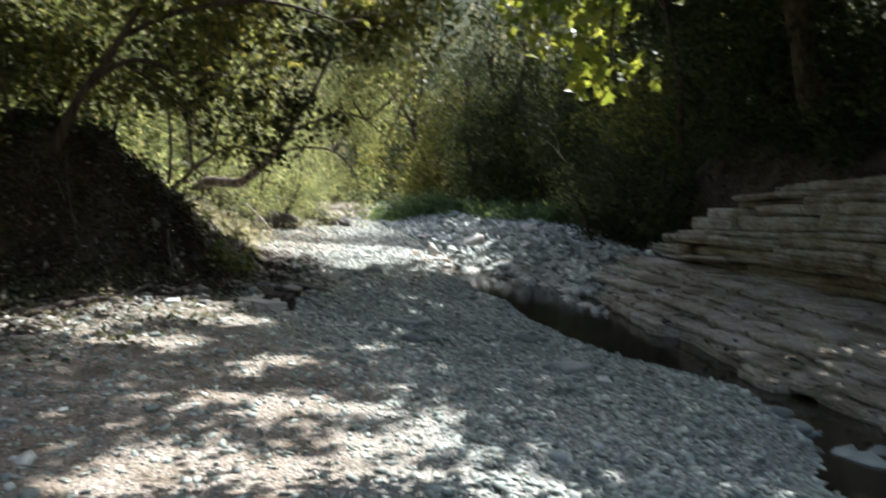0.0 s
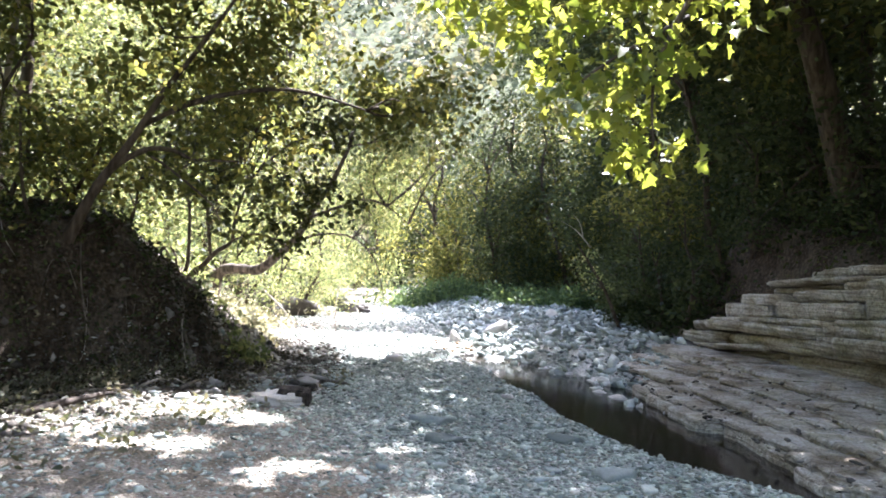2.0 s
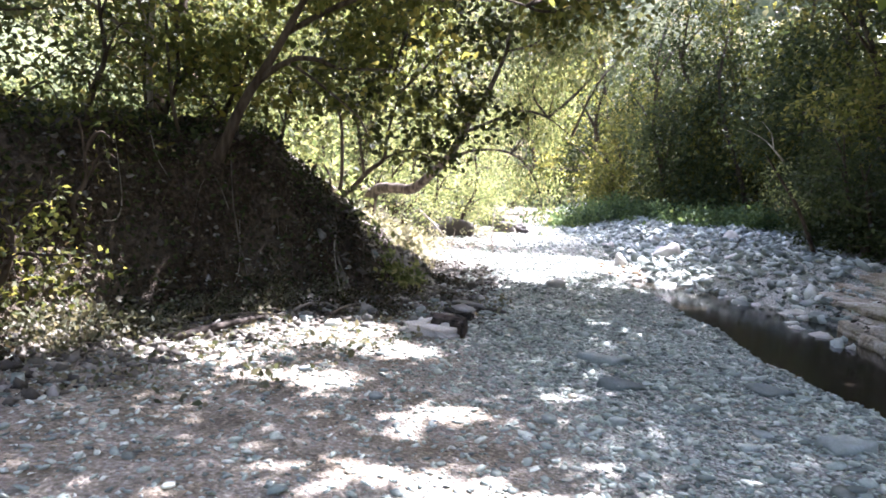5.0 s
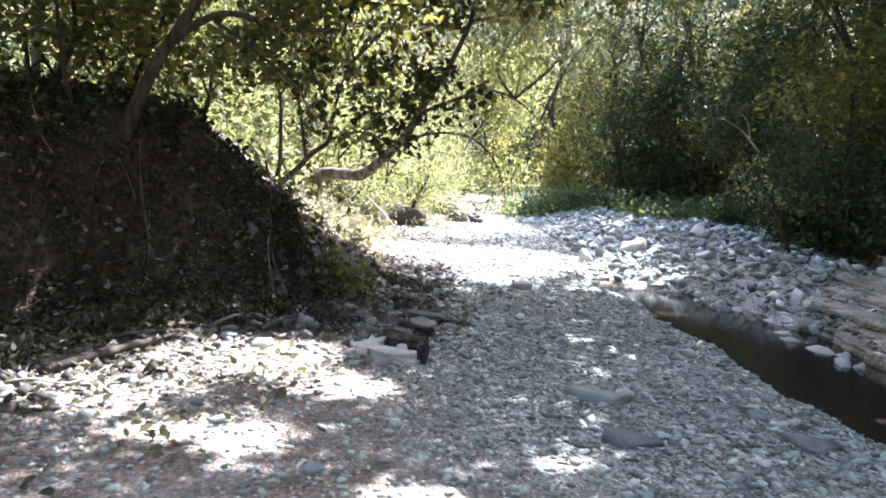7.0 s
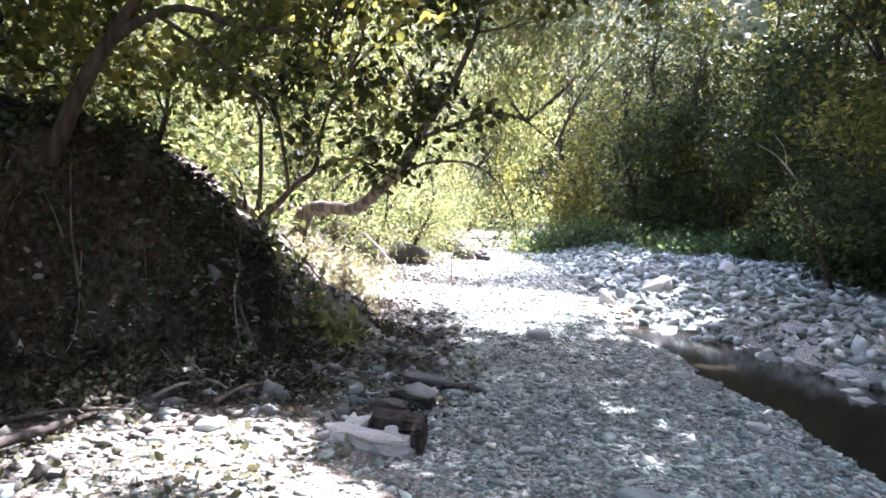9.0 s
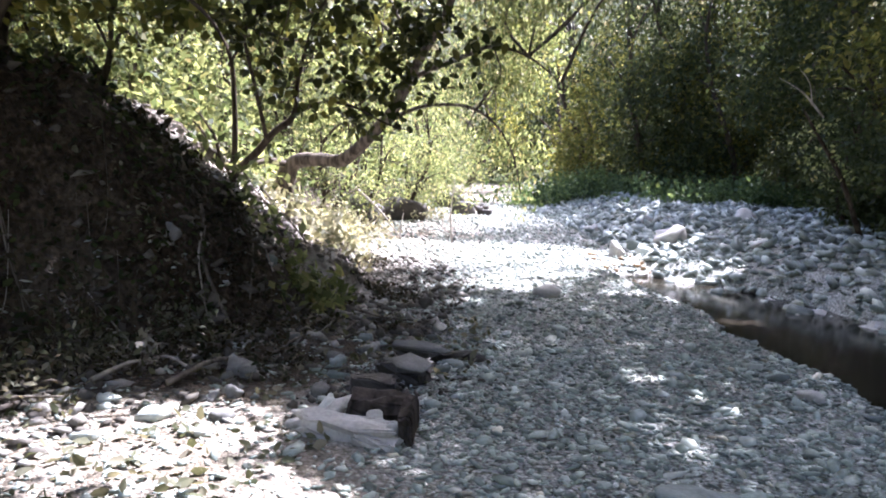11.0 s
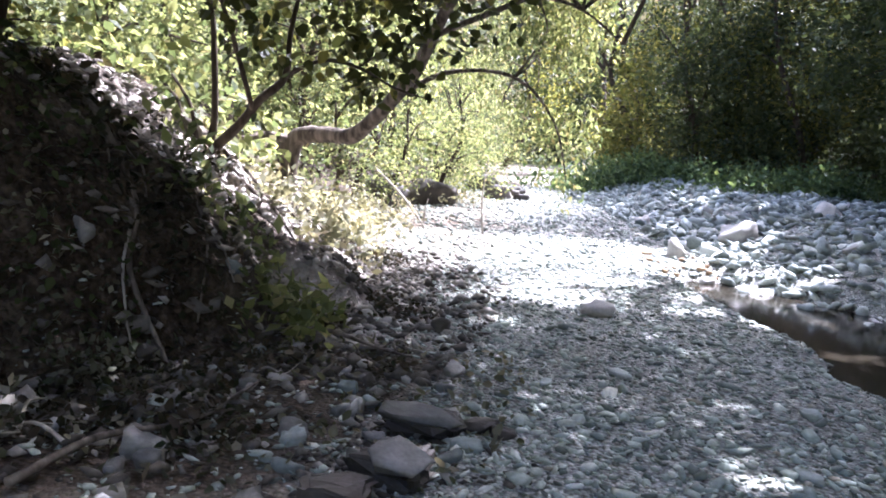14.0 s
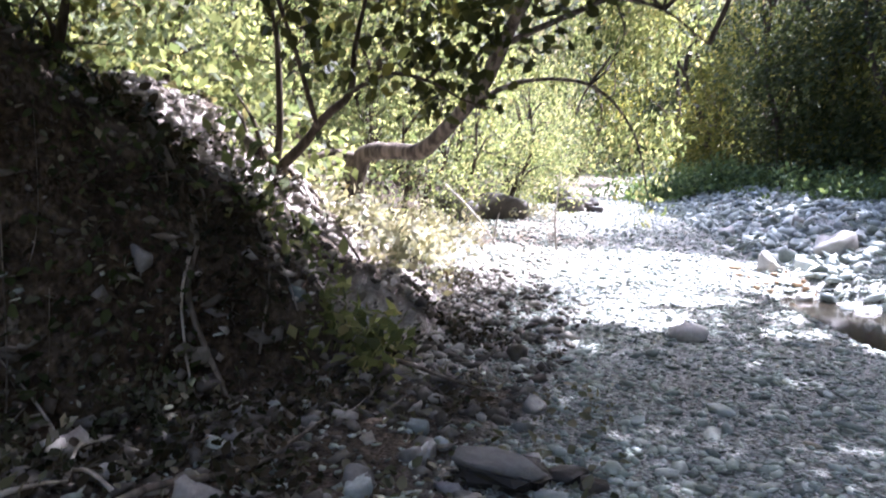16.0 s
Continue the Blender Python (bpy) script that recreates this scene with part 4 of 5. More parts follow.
# the leaning tree on the bluff
tree("leaning_tree", (-6.0, 10.5, hz(-6.0, 10.5) - 0.1),
     [([(-6.05, 10.5, 1.75), (-5.77, 10.5, 2.38), (-5.58, 10.5, 2.69), (-5.33, 10.5, 3.07), (-5.08, 10.5, 3.5), (-4.93, 10.6, 3.86), (-4.5, 10.75, 4.6), (-3.9, 11.0, 5.8)], [0.085, 0.064, 0.058, 0.05, 0.045, 0.04, 0.03, 0.016]),
      ([(-5.58, 10.5, 2.69), (-5.34, 10.5, 2.88), (-5.04, 10.5, 3.01), (-4.76, 10.5, 3.0), (-4.51, 10.6, 2.92), (-4.0, 10.8, 2.95)], [0.05, 0.042, 0.034, 0.028, 0.022, 0.01]),
      ([(-5.11, 10.5, 2.95), (-4.79, 10.5, 2.76), (-4.44, 10.5, 2.51), (-4.21, 10.5, 2.32), (-4.09, 10.5, 2.12)], [0.022, 0.018, 0.015, 0.011, 0.006]),
      ([(-5.2, 10.5, 3.3), (-4.5, 10.9, 3.8), (-3.5, 11.4, 4.1), (-2.5, 12.0, 4.0)], [0.04, 0.035, 0.025, 0.012]),
      ([(-6.3, 10.2, 1.8), (-6.5, 10.2, 2.4), (-6.55, 10.1, 3.4)], [0.03, 0.025, 0.012]),
      ([(-6.6, 10.0, 1.8), (-6.75, 10.0, 2.6), (-6.7, 10.0, 3.6)], [0.025, 0.02, 0.01])],
     [(-4.6, 11.2, 4.4, 1.8, 1.5, 1.0), (-3.2, 11.8, 4.3, 1.7, 1.5, 0.9), (-2.0, 12.6, 4.3, 1.5, 1.4, 0.8), (-6.0, 10.6, 5.6, 2.0, 1.6, 1.6), (-3.4, 11.4, 6.0, 2.0, 1.8, 1.2), (-4.3, 10.9, 2.75, 0.75, 0.6, 0.5), (-3.8, 11.4, 3.3, 0.9, 0.8, 0.5), (-6.7, 10.3, 3.9, 1.2, 1.0, 1.0), (-5.4, 11.7, 2.6, 0.6, 0.5, 0.3), (-6.2, 10.8, 3.3, 0.9, 0.7, 0.6), (-7.2, 10.9, 3.2, 0.9, 0.8, 0.7), (-6.1, 11.2, 2.7, 0.7, 0.6, 0.35)],
     M_LEAF_SHADE, "dark-barked tree leaning over the creek from the bluff", 26, 16, 0.15, 0.1, 21, 0.44, None, 14, True, 0.5, 1.0, 0.7)
# the bent tree at the slope's foot
tree("bent_tree", (-6.24, 16.95, hz(-6.24, 16.95) - 0.1),
     [([(-6.3, 16.98, 0.4), (-6.24, 16.95, 0.77), (-6.17, 16.9, 1.22), (-6.0, 16.85, 1.46), (-5.57, 16.7, 1.5), (-5.14, 16.5, 1.51), (-4.71, 16.2, 1.8), (-4.28, 15.9, 2.18), (-4.07, 15.7, 2.47), (-3.82, 15.4, 2.82), (-3.48, 15.0, 3.2), (-3.1, 14.6, 3.9)], [0.17, 0.16, 0.15, 0.12, 0.105, 0.1, 0.085, 0.08, 0.075, 0.065, 0.05, 0.03]),
      ([(-6.1, 16.9, 1.38), (-6.34, 16.6, 1.46), (-6.6, 16.3, 1.4), (-7.0, 16.1, 1.7)], [0.07, 0.05, 0.04, 0.02]),
      ([(-3.95, 15.55, 2.6), (-3.24, 15.6, 2.91), (-2.9, 15.7, 3.04), (-2.44, 15.7, 2.92), (-2.0, 15.8, 2.6)], [0.04, 0.032, 0.025, 0.016, 0.008]),
      ([(-4.6, 16.15, 1.9), (-4.0, 16.4, 2.3), (-3.2, 16.6, 2.3), (-2.7, 16.7, 1.8), (-2.5, 16.7, 1.1)], [0.04, 0.03, 0.022, 0.014, 0.006])],
     [(-3.4, 16.6, 3.1, 1.3, 1.0, 0.8), (-5.4, 16.6, 1.66, 0.4, 0.25, 0.16), (-2.4, 15.9, 4.2, 1.7, 1.4, 1.2), (-4.6, 16.9, 2.7, 1.0, 0.9, 0.6), (-3.0, 16.9, 2.0, 0.6, 0.6, 0.6), (-2.6, 17.2, 1.6, 0.4, 0.4, 0.8), (-4.2, 15.4, 4.6, 2.0, 1.6, 1.2), (-2.5, 17.0, 2.9, 0.5, 0.5, 0.9), (-2.7, 17.1, 2.4, 0.9, 0.6, 0.7), (-2.6, 17.3, 3.4, 0.7, 0.6, 0.9), (-2.45, 17.2, 1.5, 0.28, 0.3, 0.6), (-2.75, 17.3, 2.7, 0.45, 0.4, 0.9), (-3.6, 17.4, 3.6, 0.9, 0.7, 0.8), (-3.4, 17.0, 2.3, 0.8, 0.6, 0.55), (-3.0, 17.4, 1.5, 0.25, 0.25, 0.5)],
     M_LEAF_SUN, "bent grey-barked tree with a horizontal limb on the sunlit slope", 44, 14, 0.13, 0.085, 31, 0.42, M_GREYBARK, 20, "slope", 1.2, 1.3, 0.4)
# the many-stemmed bush above it
tree("many_stemmed_shrub", (-6.1, 14.6, hz(-6.1, 14.6) - 0.1),
     [([(-6.05, 14.6, 0.95), (-6.0, 14.6, 1.35), (-5.96, 14.6, 1.6), (-5.97, 14.6, 2.15), (-6.02, 14.6, 2.69), (-6.26, 14.6, 3.2)], [0.06, 0.045, 0.035, 0.032, 0.026, 0.012]),
      ([(-6.07, 14.6, 1.2), (-5.68, 14.55, 1.52), (-5.41, 14.5, 1.8), (-5.12, 14.4, 2.01), (-5.07, 14.4, 2.45), (-4.86, 14.3, 3.1)], [0.06, 0.05, 0.042, 0.036, 0.025, 0.012]),
      ([(-6.04, 14.6, 2.6), (-5.83, 14.6, 3.0), (-5.7, 14.6, 3.5)], [0.022, 0.018, 0.01]),
      ([(-5.5, 14.5, 1.7), (-5.4, 13.9, 2.3), (-5.2, 13.2, 2.8), (-4.6, 12.9, 3.0)], [0.03, 0.024, 0.016, 0.008]),
      ([(-5.12, 14.4, 2.01), (-4.68, 14.2, 2.15), (-4.26, 14.0, 2.08), (-3.86, 13.8, 1.9), (-3.56, 13.7, 1.82)], [0.026, 0.02, 0.015, 0.01, 0.006]),
      ([(-6.1, 14.6, 1.2), (-6.25, 14.5, 1.52), (-6.32, 14.5, 1.76), (-6.52, 14.5, 1.95)], [0.035, 0.025, 0.02, 0.01]),
      ([(-6.13, 14.6, 1.2), (-6.15, 14.5, 1.65), (-6.25, 14.5, 1.83), (-6.38, 14.5, 2.0)], [0.03, 0.022, 0.018, 0.01]),
      ([(-6.15, 14.6, 1.25), (-6.5, 14.6, 1.5), (-6.75, 14.6, 1.65), (-6.95, 14.6, 1.6)], [0.03, 0.022, 0.018, 0.01])],
     [(-5.0, 14.3, 3.1, 1.3, 0.9, 0.7), (-6.2, 14.5, 3.5, 1.4, 1.0, 0.8), (-4.2, 14.0, 2.25, 0.9, 0.5, 0.4), (-4.8, 14.2, 4.2, 2.0, 1.3, 0.9), (-5.2, 14.3, 2.5, 0.6, 0.4, 0.4), (-5.5, 14.5, 1.75, 0.25, 0.2, 0.2), (-3.5, 13.9, 2.9, 1.0, 0.6, 0.5), (-5.9, 14.5, 2.6, 0.35, 0.3, 0.5), (-5.3, 13.0, 2.9, 0.8, 0.4, 0.35), (-4.4, 12.9, 3.0, 0.6, 0.4, 0.4), (-4.6, 12.9, 2.3, 0.4, 0.3, 0.25), (-5.8, 12.8, 3.3, 0.8, 0.5, 0.3)],
     M_LEAF_SILHOUETTE, "many-stemmed shrub tree with large dark leaves on the slope", 32, 15, 0.12, 0.115, 41, 0.46, None, 22, "slope", 0.6, 1.3, 0.7)
# pale trunk further back on the bank
tree("pale_trunk_tree", (-7.15, 10.6, hz(-7.15, 10.6) - 0.1),
     [([(-7.1, 10.6, 1.8), (-7.1, 10.6, 3.12), (-7.08, 10.6, 3.67), (-6.98, 10.6, 4.95), (-6.91, 10.6, 5.76), (-6.7, 10.6, 7.2)], [0.05, 0.045, 0.042, 0.04, 0.035, 0.025]),
      ([(-7.1, 10.6, 3.3), (-7.5, 10.7, 4.1), (-8.0, 10.8, 4.8)], [0.05, 0.035, 0.015])],
     [(-8.2, 9.4, 3.8, 1.6, 1.5, 1.4), (-9.4, 9.5, 4.5, 2.0, 1.8, 1.6), (-6.9, 10.8, 7.4, 2.4, 2.2, 1.4), (-7.6, 8.4, 3.1, 1.2, 1.1, 0.9)],
     M_LEAF_SUN, "pale-barked tree behind the bluff among shrubs", 18, 12, 0.19, 0.09, 51, 0.4, M_PALEBARK)


def simple_tree(x, y, top, leaf, label, seed, radius=2.6, low=1.0, size=0.13, per=5.0, lean=(0, 0), gaps=0.4, sun_cut=True, bark=None, name="broadleaf_tree", leaves=10, spread=0.27):
    z = hz(x, y) - 0.15
    g = rnd(seed)
    lx, ly = lean
    trunk = [(x + lx * k + g.normal() * 0.045 * (top - z), y + ly * k + g.normal() * 0.045 * (top - z), z + (top - z) * k) for k in (0, 0.25, 0.5, 0.75, 0.95)]
    r = 0.013 * (top - z) + 0.025
    stems, blobs = [(trunk, [r, r * 0.8, r * 0.6, r * 0.4, r * 0.15])], []
    nb = 7
    for k in range(nb):
        u = 0.12 + 0.88 * k / (nb - 1)
        a = g.uniform(0, 2 * math.pi)
        h = z + low + (top - z - low) * u
        w = radius * (0.55 + 0.5 * math.sin(math.pi * min(u + 0.12, 1)))
        cx, cy = x + lx * u + math.cos(a) * w * 0.6, y + ly * u + math.sin(a) * w * 0.6
        blobs.append((cx, cy, h, w * 0.85, w * 0.85, w * 0.55))
        b = trunk[min(int(u * 4), 3)]
        stems.append(([b, ((b[0] + cx) / 2, (b[1] + cy) / 2, (b[2] + h) / 2 + 0.15), (cx, cy, h)], [r * 0.4, r * 0.28, r * 0.1]))
    return tree(name, (x, y, z), stems, blobs, leaf, label, per, leaves, spread, size, seed, gaps, bark, 10, sun_cut)


# wooded left bank, sunlit upstream, the sun also put into lighter leaf colours
LEFT_TREES = [(-9.5, 14, 8.5, 2.4), (-8.5, 19, 8.5, 2.3), (-7.8, 22.5, 8.5, 2.2), (-10.5, 24, 11, 2.8), (-8.5, 27.5, 10, 2.6), (-12, 19, 11, 2.8), (-9.5, 33, 11, 2.8), (-12.5, 29, 12, 3), (-7.2, 25.0, 5.0, 1.6), (-11, 39, 12, 3), (-6.5, 46, 10, 3)]
for i, (x, y, h, r) in enumerate(LEFT_TREES):
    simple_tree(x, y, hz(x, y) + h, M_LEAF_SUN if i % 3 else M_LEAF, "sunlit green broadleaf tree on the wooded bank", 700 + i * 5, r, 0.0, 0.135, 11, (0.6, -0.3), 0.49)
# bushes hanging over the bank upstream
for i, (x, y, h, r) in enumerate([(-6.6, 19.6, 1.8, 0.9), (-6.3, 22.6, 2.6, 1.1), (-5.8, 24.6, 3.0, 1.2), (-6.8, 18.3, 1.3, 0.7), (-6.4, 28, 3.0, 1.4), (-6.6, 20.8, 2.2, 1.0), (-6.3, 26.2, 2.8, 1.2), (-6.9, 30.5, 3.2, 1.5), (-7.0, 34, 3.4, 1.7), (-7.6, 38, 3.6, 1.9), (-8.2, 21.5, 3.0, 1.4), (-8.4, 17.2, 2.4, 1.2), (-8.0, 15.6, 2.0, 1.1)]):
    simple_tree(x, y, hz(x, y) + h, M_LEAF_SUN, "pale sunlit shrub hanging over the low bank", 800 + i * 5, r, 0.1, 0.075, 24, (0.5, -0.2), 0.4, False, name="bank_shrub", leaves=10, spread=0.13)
# shaded right side, its shade also put into dark leaf colours
RIGHT_TREES = [(5.2, 19.0, 6.5, 2.3), (5.6, 23, 8, 2.6), (6.5, 28, 9, 3), (8.5, 21, 10, 3), (4.2, 33, 8, 2.8), (8.5, 34, 11, 3.2), (1.5, 38, 9, 3), (-2.0, 44, 9, 3), (5.5, 42, 11, 3.4), (7.2, 15.5, 8, 2.8), (9.5, 27, 11, 3.2), (7.5, 11, 9, 3), (8, 6, 9, 3), (-1.6, 34.5, 7.5, 2.2), (0.8, 32.8, 7.0, 2.3), (3.2, 30.5, 7.0, 2.2), (-1.0, 38.0, 8.5, 2.6), (2.8, 36.0, 9.0, 2.8)]
for i, (x, y, h, r) in enumerate(RIGHT_TREES):
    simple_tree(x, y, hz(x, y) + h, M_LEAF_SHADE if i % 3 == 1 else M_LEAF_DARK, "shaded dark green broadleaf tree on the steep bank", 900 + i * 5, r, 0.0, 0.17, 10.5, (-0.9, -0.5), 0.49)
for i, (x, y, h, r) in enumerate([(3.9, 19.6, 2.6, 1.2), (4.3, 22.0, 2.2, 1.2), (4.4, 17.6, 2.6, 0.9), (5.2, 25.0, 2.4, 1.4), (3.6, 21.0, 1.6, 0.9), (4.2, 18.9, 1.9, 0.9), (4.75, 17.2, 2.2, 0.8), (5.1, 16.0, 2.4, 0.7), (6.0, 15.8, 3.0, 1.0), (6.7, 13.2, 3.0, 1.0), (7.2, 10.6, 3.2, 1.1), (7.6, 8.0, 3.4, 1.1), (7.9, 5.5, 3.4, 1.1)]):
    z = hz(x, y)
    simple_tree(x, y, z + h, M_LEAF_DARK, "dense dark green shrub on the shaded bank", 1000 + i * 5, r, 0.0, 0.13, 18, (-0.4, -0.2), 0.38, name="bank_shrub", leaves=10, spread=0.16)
# dark growth hanging over the rock wall
for i, (x, y, z) in enumerate([(5.3, 15.2, 3.0), (5.7, 13.4, 3.3), (6.0, 11.6, 3.4), (6.3, 9.8, 3.5), (6.5, 8.0, 3.6), (6.8, 6.2, 3.6), (7.0, 4.4, 3.6)]):
    gx = x + 1.0
    zb = hz(gx, y)
    tree("hanging_shrub", (gx, y, zb - 0.1), [([(gx, y, zb - 0.1), (gx - 0.4, y, zb + 0.6), (x - 0.1, y - 0.1, z + 0.5)], [0.06, 0.05, 0.02])],
         [(x, y, z, 0.95, 1.0, 0.6), (x + 0.5, y + 0.5, z + 1.2, 1.1, 1.1, 0.8)], M_LEAF_DARK, "dark shrub hanging over the top of the rock wall", 26, 10, 0.17, 0.11, 1901 + i * 5, 0.36)
# leafy bushes on top of the bluff
for i, (x, y, h, r) in enumerate([(-6.9, 9.2, 1.5, 0.8), (-7.4, 7.9, 1.8, 0.9), (-7.0, 6.6, 1.6, 0.9), (-6.5, 11.5, 1.5, 0.8), (-7.6, 12.6, 1.8, 0.9), (-5.95, 11.8, 1.0, 0.55), (-6.45, 8.5, 0.9, 0.6), (-6.4, 7.5, 1.1, 0.7), (-7.1, 11.0, 1.7, 0.9)]):
    simple_tree(x, y, hz(x, y) + h, M_LEAF_SHADE if i % 2 else M_LEAF, "leafy green bush on top of the earth bluff", 1951 + i * 5, r, 0.0, 0.08, 30, (0.35, -0.2), 0.42, name="bluff_shrub", leaves=10, spread=0.13)
# the sunlit spray with dead twigs on the right
tree("leafy_shrub", (2.9, 19.3, hz(2.9, 19.3)), [([(3.2, 19.4, 0.5), (2.7, 19.1, 1.5), (2.2, 18.9, 2.2), (1.9, 18.75, 2.6)], [0.05, 0.04, 0.03, 0.01])],
     [(2.15, 18.9, 2.15, 0.5, 0.4, 0.4), (2.6, 19.1, 1.6, 0.5, 0.4, 0.4)], M_LEAF_SUN, "light green leafy shrub spray catching the sun", 60, 10, 0.1, 0.085, 1101, 0.4, None, 6, False)


# big trees whose crowns close over the creek
def canopy(x, y, stems, blobs, leaf, seed, label, per=8.5):
    tree("canopy_tree", (x, y, hz(x, y) - 0.2), stems, blobs, leaf, label, per, 11, 0.32, 0.2, seed, 0.16, None, 8, True, 0.35, 0.5)


canopy(6.2, 14.5, [([(6.2, 14.5, 3.0), (5.2, 14.2, 6.0), (4.0, 14.0, 8.5), (2.5, 14.0, 10.5)], [0.28, 0.22, 0.16, 0.08])],
       [(3.0, 13.5, 9.5, 4.0, 3.6, 1.7), (0.0, 13.5, 9.8, 3.6, 3.4, 1.5), (2.5, 18.5, 9.6, 4.0, 3.4, 1.6), (-0.5, 18, 10.2, 3.6, 3.2, 1.4), (5.5, 15.5, 7.6, 3.0, 3.0, 1.6), (1.5, 16.0, 9.0, 5.0, 4.0, 0.9), (1.0, 11.0, 8.8, 4.5, 3.5, 0.8), (4.5, 12.5, 8.4, 3.0, 3.5, 1.2), (-2.5, 15.5, 9.2, 3.5, 3.0, 0.8)], M_LEAF, 1201, "tall tree reaching over the creek from the steep bank")
canopy(7.0, 22.0, [([(7.0, 22.0, 3.0), (5.6, 22.0, 7.0), (4.0, 22.4, 10.5), (2.0, 22.5, 13)], [0.3, 0.24, 0.17, 0.08])],
       [(3.5, 23, 11.5, 4.2, 3.8, 2.0), (0.2, 24, 13.0, 4.0, 3.8, 1.6), (4.8, 29, 11.6, 4.2, 4.0, 2.0), (6.5, 25, 9.5, 3.2, 3.4, 2.0), (4.0, 20.0, 10.2, 4.0, 3.5, 1.0), (7.0, 19.0, 9.5, 3.0, 4.0, 1.4), (2.4, 26.5, 13.2, 4.5, 4.0, 1.0)], M_LEAF_DARK, 1211, "tall shaded tree reaching over the gravel bar")
canopy(6.6, 8.5, [([(6.6, 8.5, 3.3), (5.8, 8.3, 6.0), (4.6, 8.2, 8.4), (3.0, 8.4, 10.0)], [0.26, 0.2, 0.15, 0.08]), ([(5.0, 8.25, 7.6), (2.6, 8.6, 8.6), (0.0, 8.8, 8.9)], [0.1, 0.07, 0.03])],
       [(2.8, 8.5, 9.0, 3.8, 3.6, 1.6), (-0.5, 8.5, 9.3, 3.4, 3.4, 1.4), (5.4, 5.0, 8.0, 3.4, 3.4, 1.8), (1.0, 4.0, 9.2, 4.0, 3.8, 1.4), (5.6, 10.5, 7.2, 2.6, 2.4, 1.5), (0.5, 6.5, 9.0, 4.5, 3.5, 0.8), (4.0, 7.0, 8.6, 3.5, 3.5, 1.0)], M_LEAF, 1221, "tall tree leaning out from the top of the rock wall")
canopy(11.0, 31.0, [([(11.0, 31.0, 6.0), (10.0, 31.0, 10.0), (8.5, 31.0, 13.5)], [0.35, 0.28, 0.15])],
       # crowns added above view, far from the trunk, to shade the right-hand wood
       [(8.0, 30.0, 14.0, 5.0, 5.0, 1.6), (9.0, 38.0, 15.0, 5.5, 5.0, 1.6), (4.0, 36.0, 13.0, 4.5, 4.5, 1.4), (11.5, 24.0, 13.5, 4.5, 5.0, 1.6), (0.5, 41.0, 16.5, 4.5, 4.0, 1.4), (11.0, 17.0, 12.0, 4.0, 5.0, 1.6)], M_LEAF_DARK, 1251, "tall dark hillside tree, unseen high crowns added to shade the wood", 7.0)
canopy(-9.0, 6.0, [([(-9.0, 6.0, 2.2), (-8.4, 6.4, 5.5), (-7.2, 7.0, 8.0), (-5.5, 7.5, 9.5)], [0.26, 0.2, 0.15, 0.07])],
       [(-6.5, 7.0, 8.6, 3.4, 3.2, 1.6), (-4.0, 9.0, 9.2, 3.4, 3.2, 1.4), (-8.8, 3.0, 7.6, 3.2, 3.2, 1.8), (-4.5, 13.5, 9.0, 3.4, 3.0, 1.4), (-3.5, 11.0, 8.6, 3.0, 3.0, 0.9), (-7.0, 10.5, 7.5, 3.0, 3.0, 0.9), (-4.5, 15.0, 7.4, 2.5, 2.0, 0.7), (-8.5, 13.0, 8.4, 3.0, 3.0, 0.9)], M_LEAF, 1231, "tall tree spreading over the creek from the earth bank")
canopy(-8.5, -3.0, [([(-8.5, -3.0, 2.2), (-7.6, -2.6, 5.5), (-6.0, -2.0, 8.2)], [0.26, 0.2, 0.1])],
       [(-5.0, -2.0, 8.6, 3.6, 3.4, 1.6), (-9.0, -4.0, 6.5, 3.2, 3.2, 2.4), (0.0, -4.0, 9.0, 4.0, 3.6, 1.6)], M_LEAF, 1241, "tall tree on the bank downstream")
for i, (x, y) in enumerate([(-11, 0), (-6, -12), (0, -15), (6.5, -10), (9.5, 0), (-12, 8)]):
    simple_tree(x, y, hz(x, y) + 8, M_LEAF, "green broadleaf tree on the wooded bank", 1300 + i * 5, 3.2, 0.4, 0.2, 2.6, (0, 0))


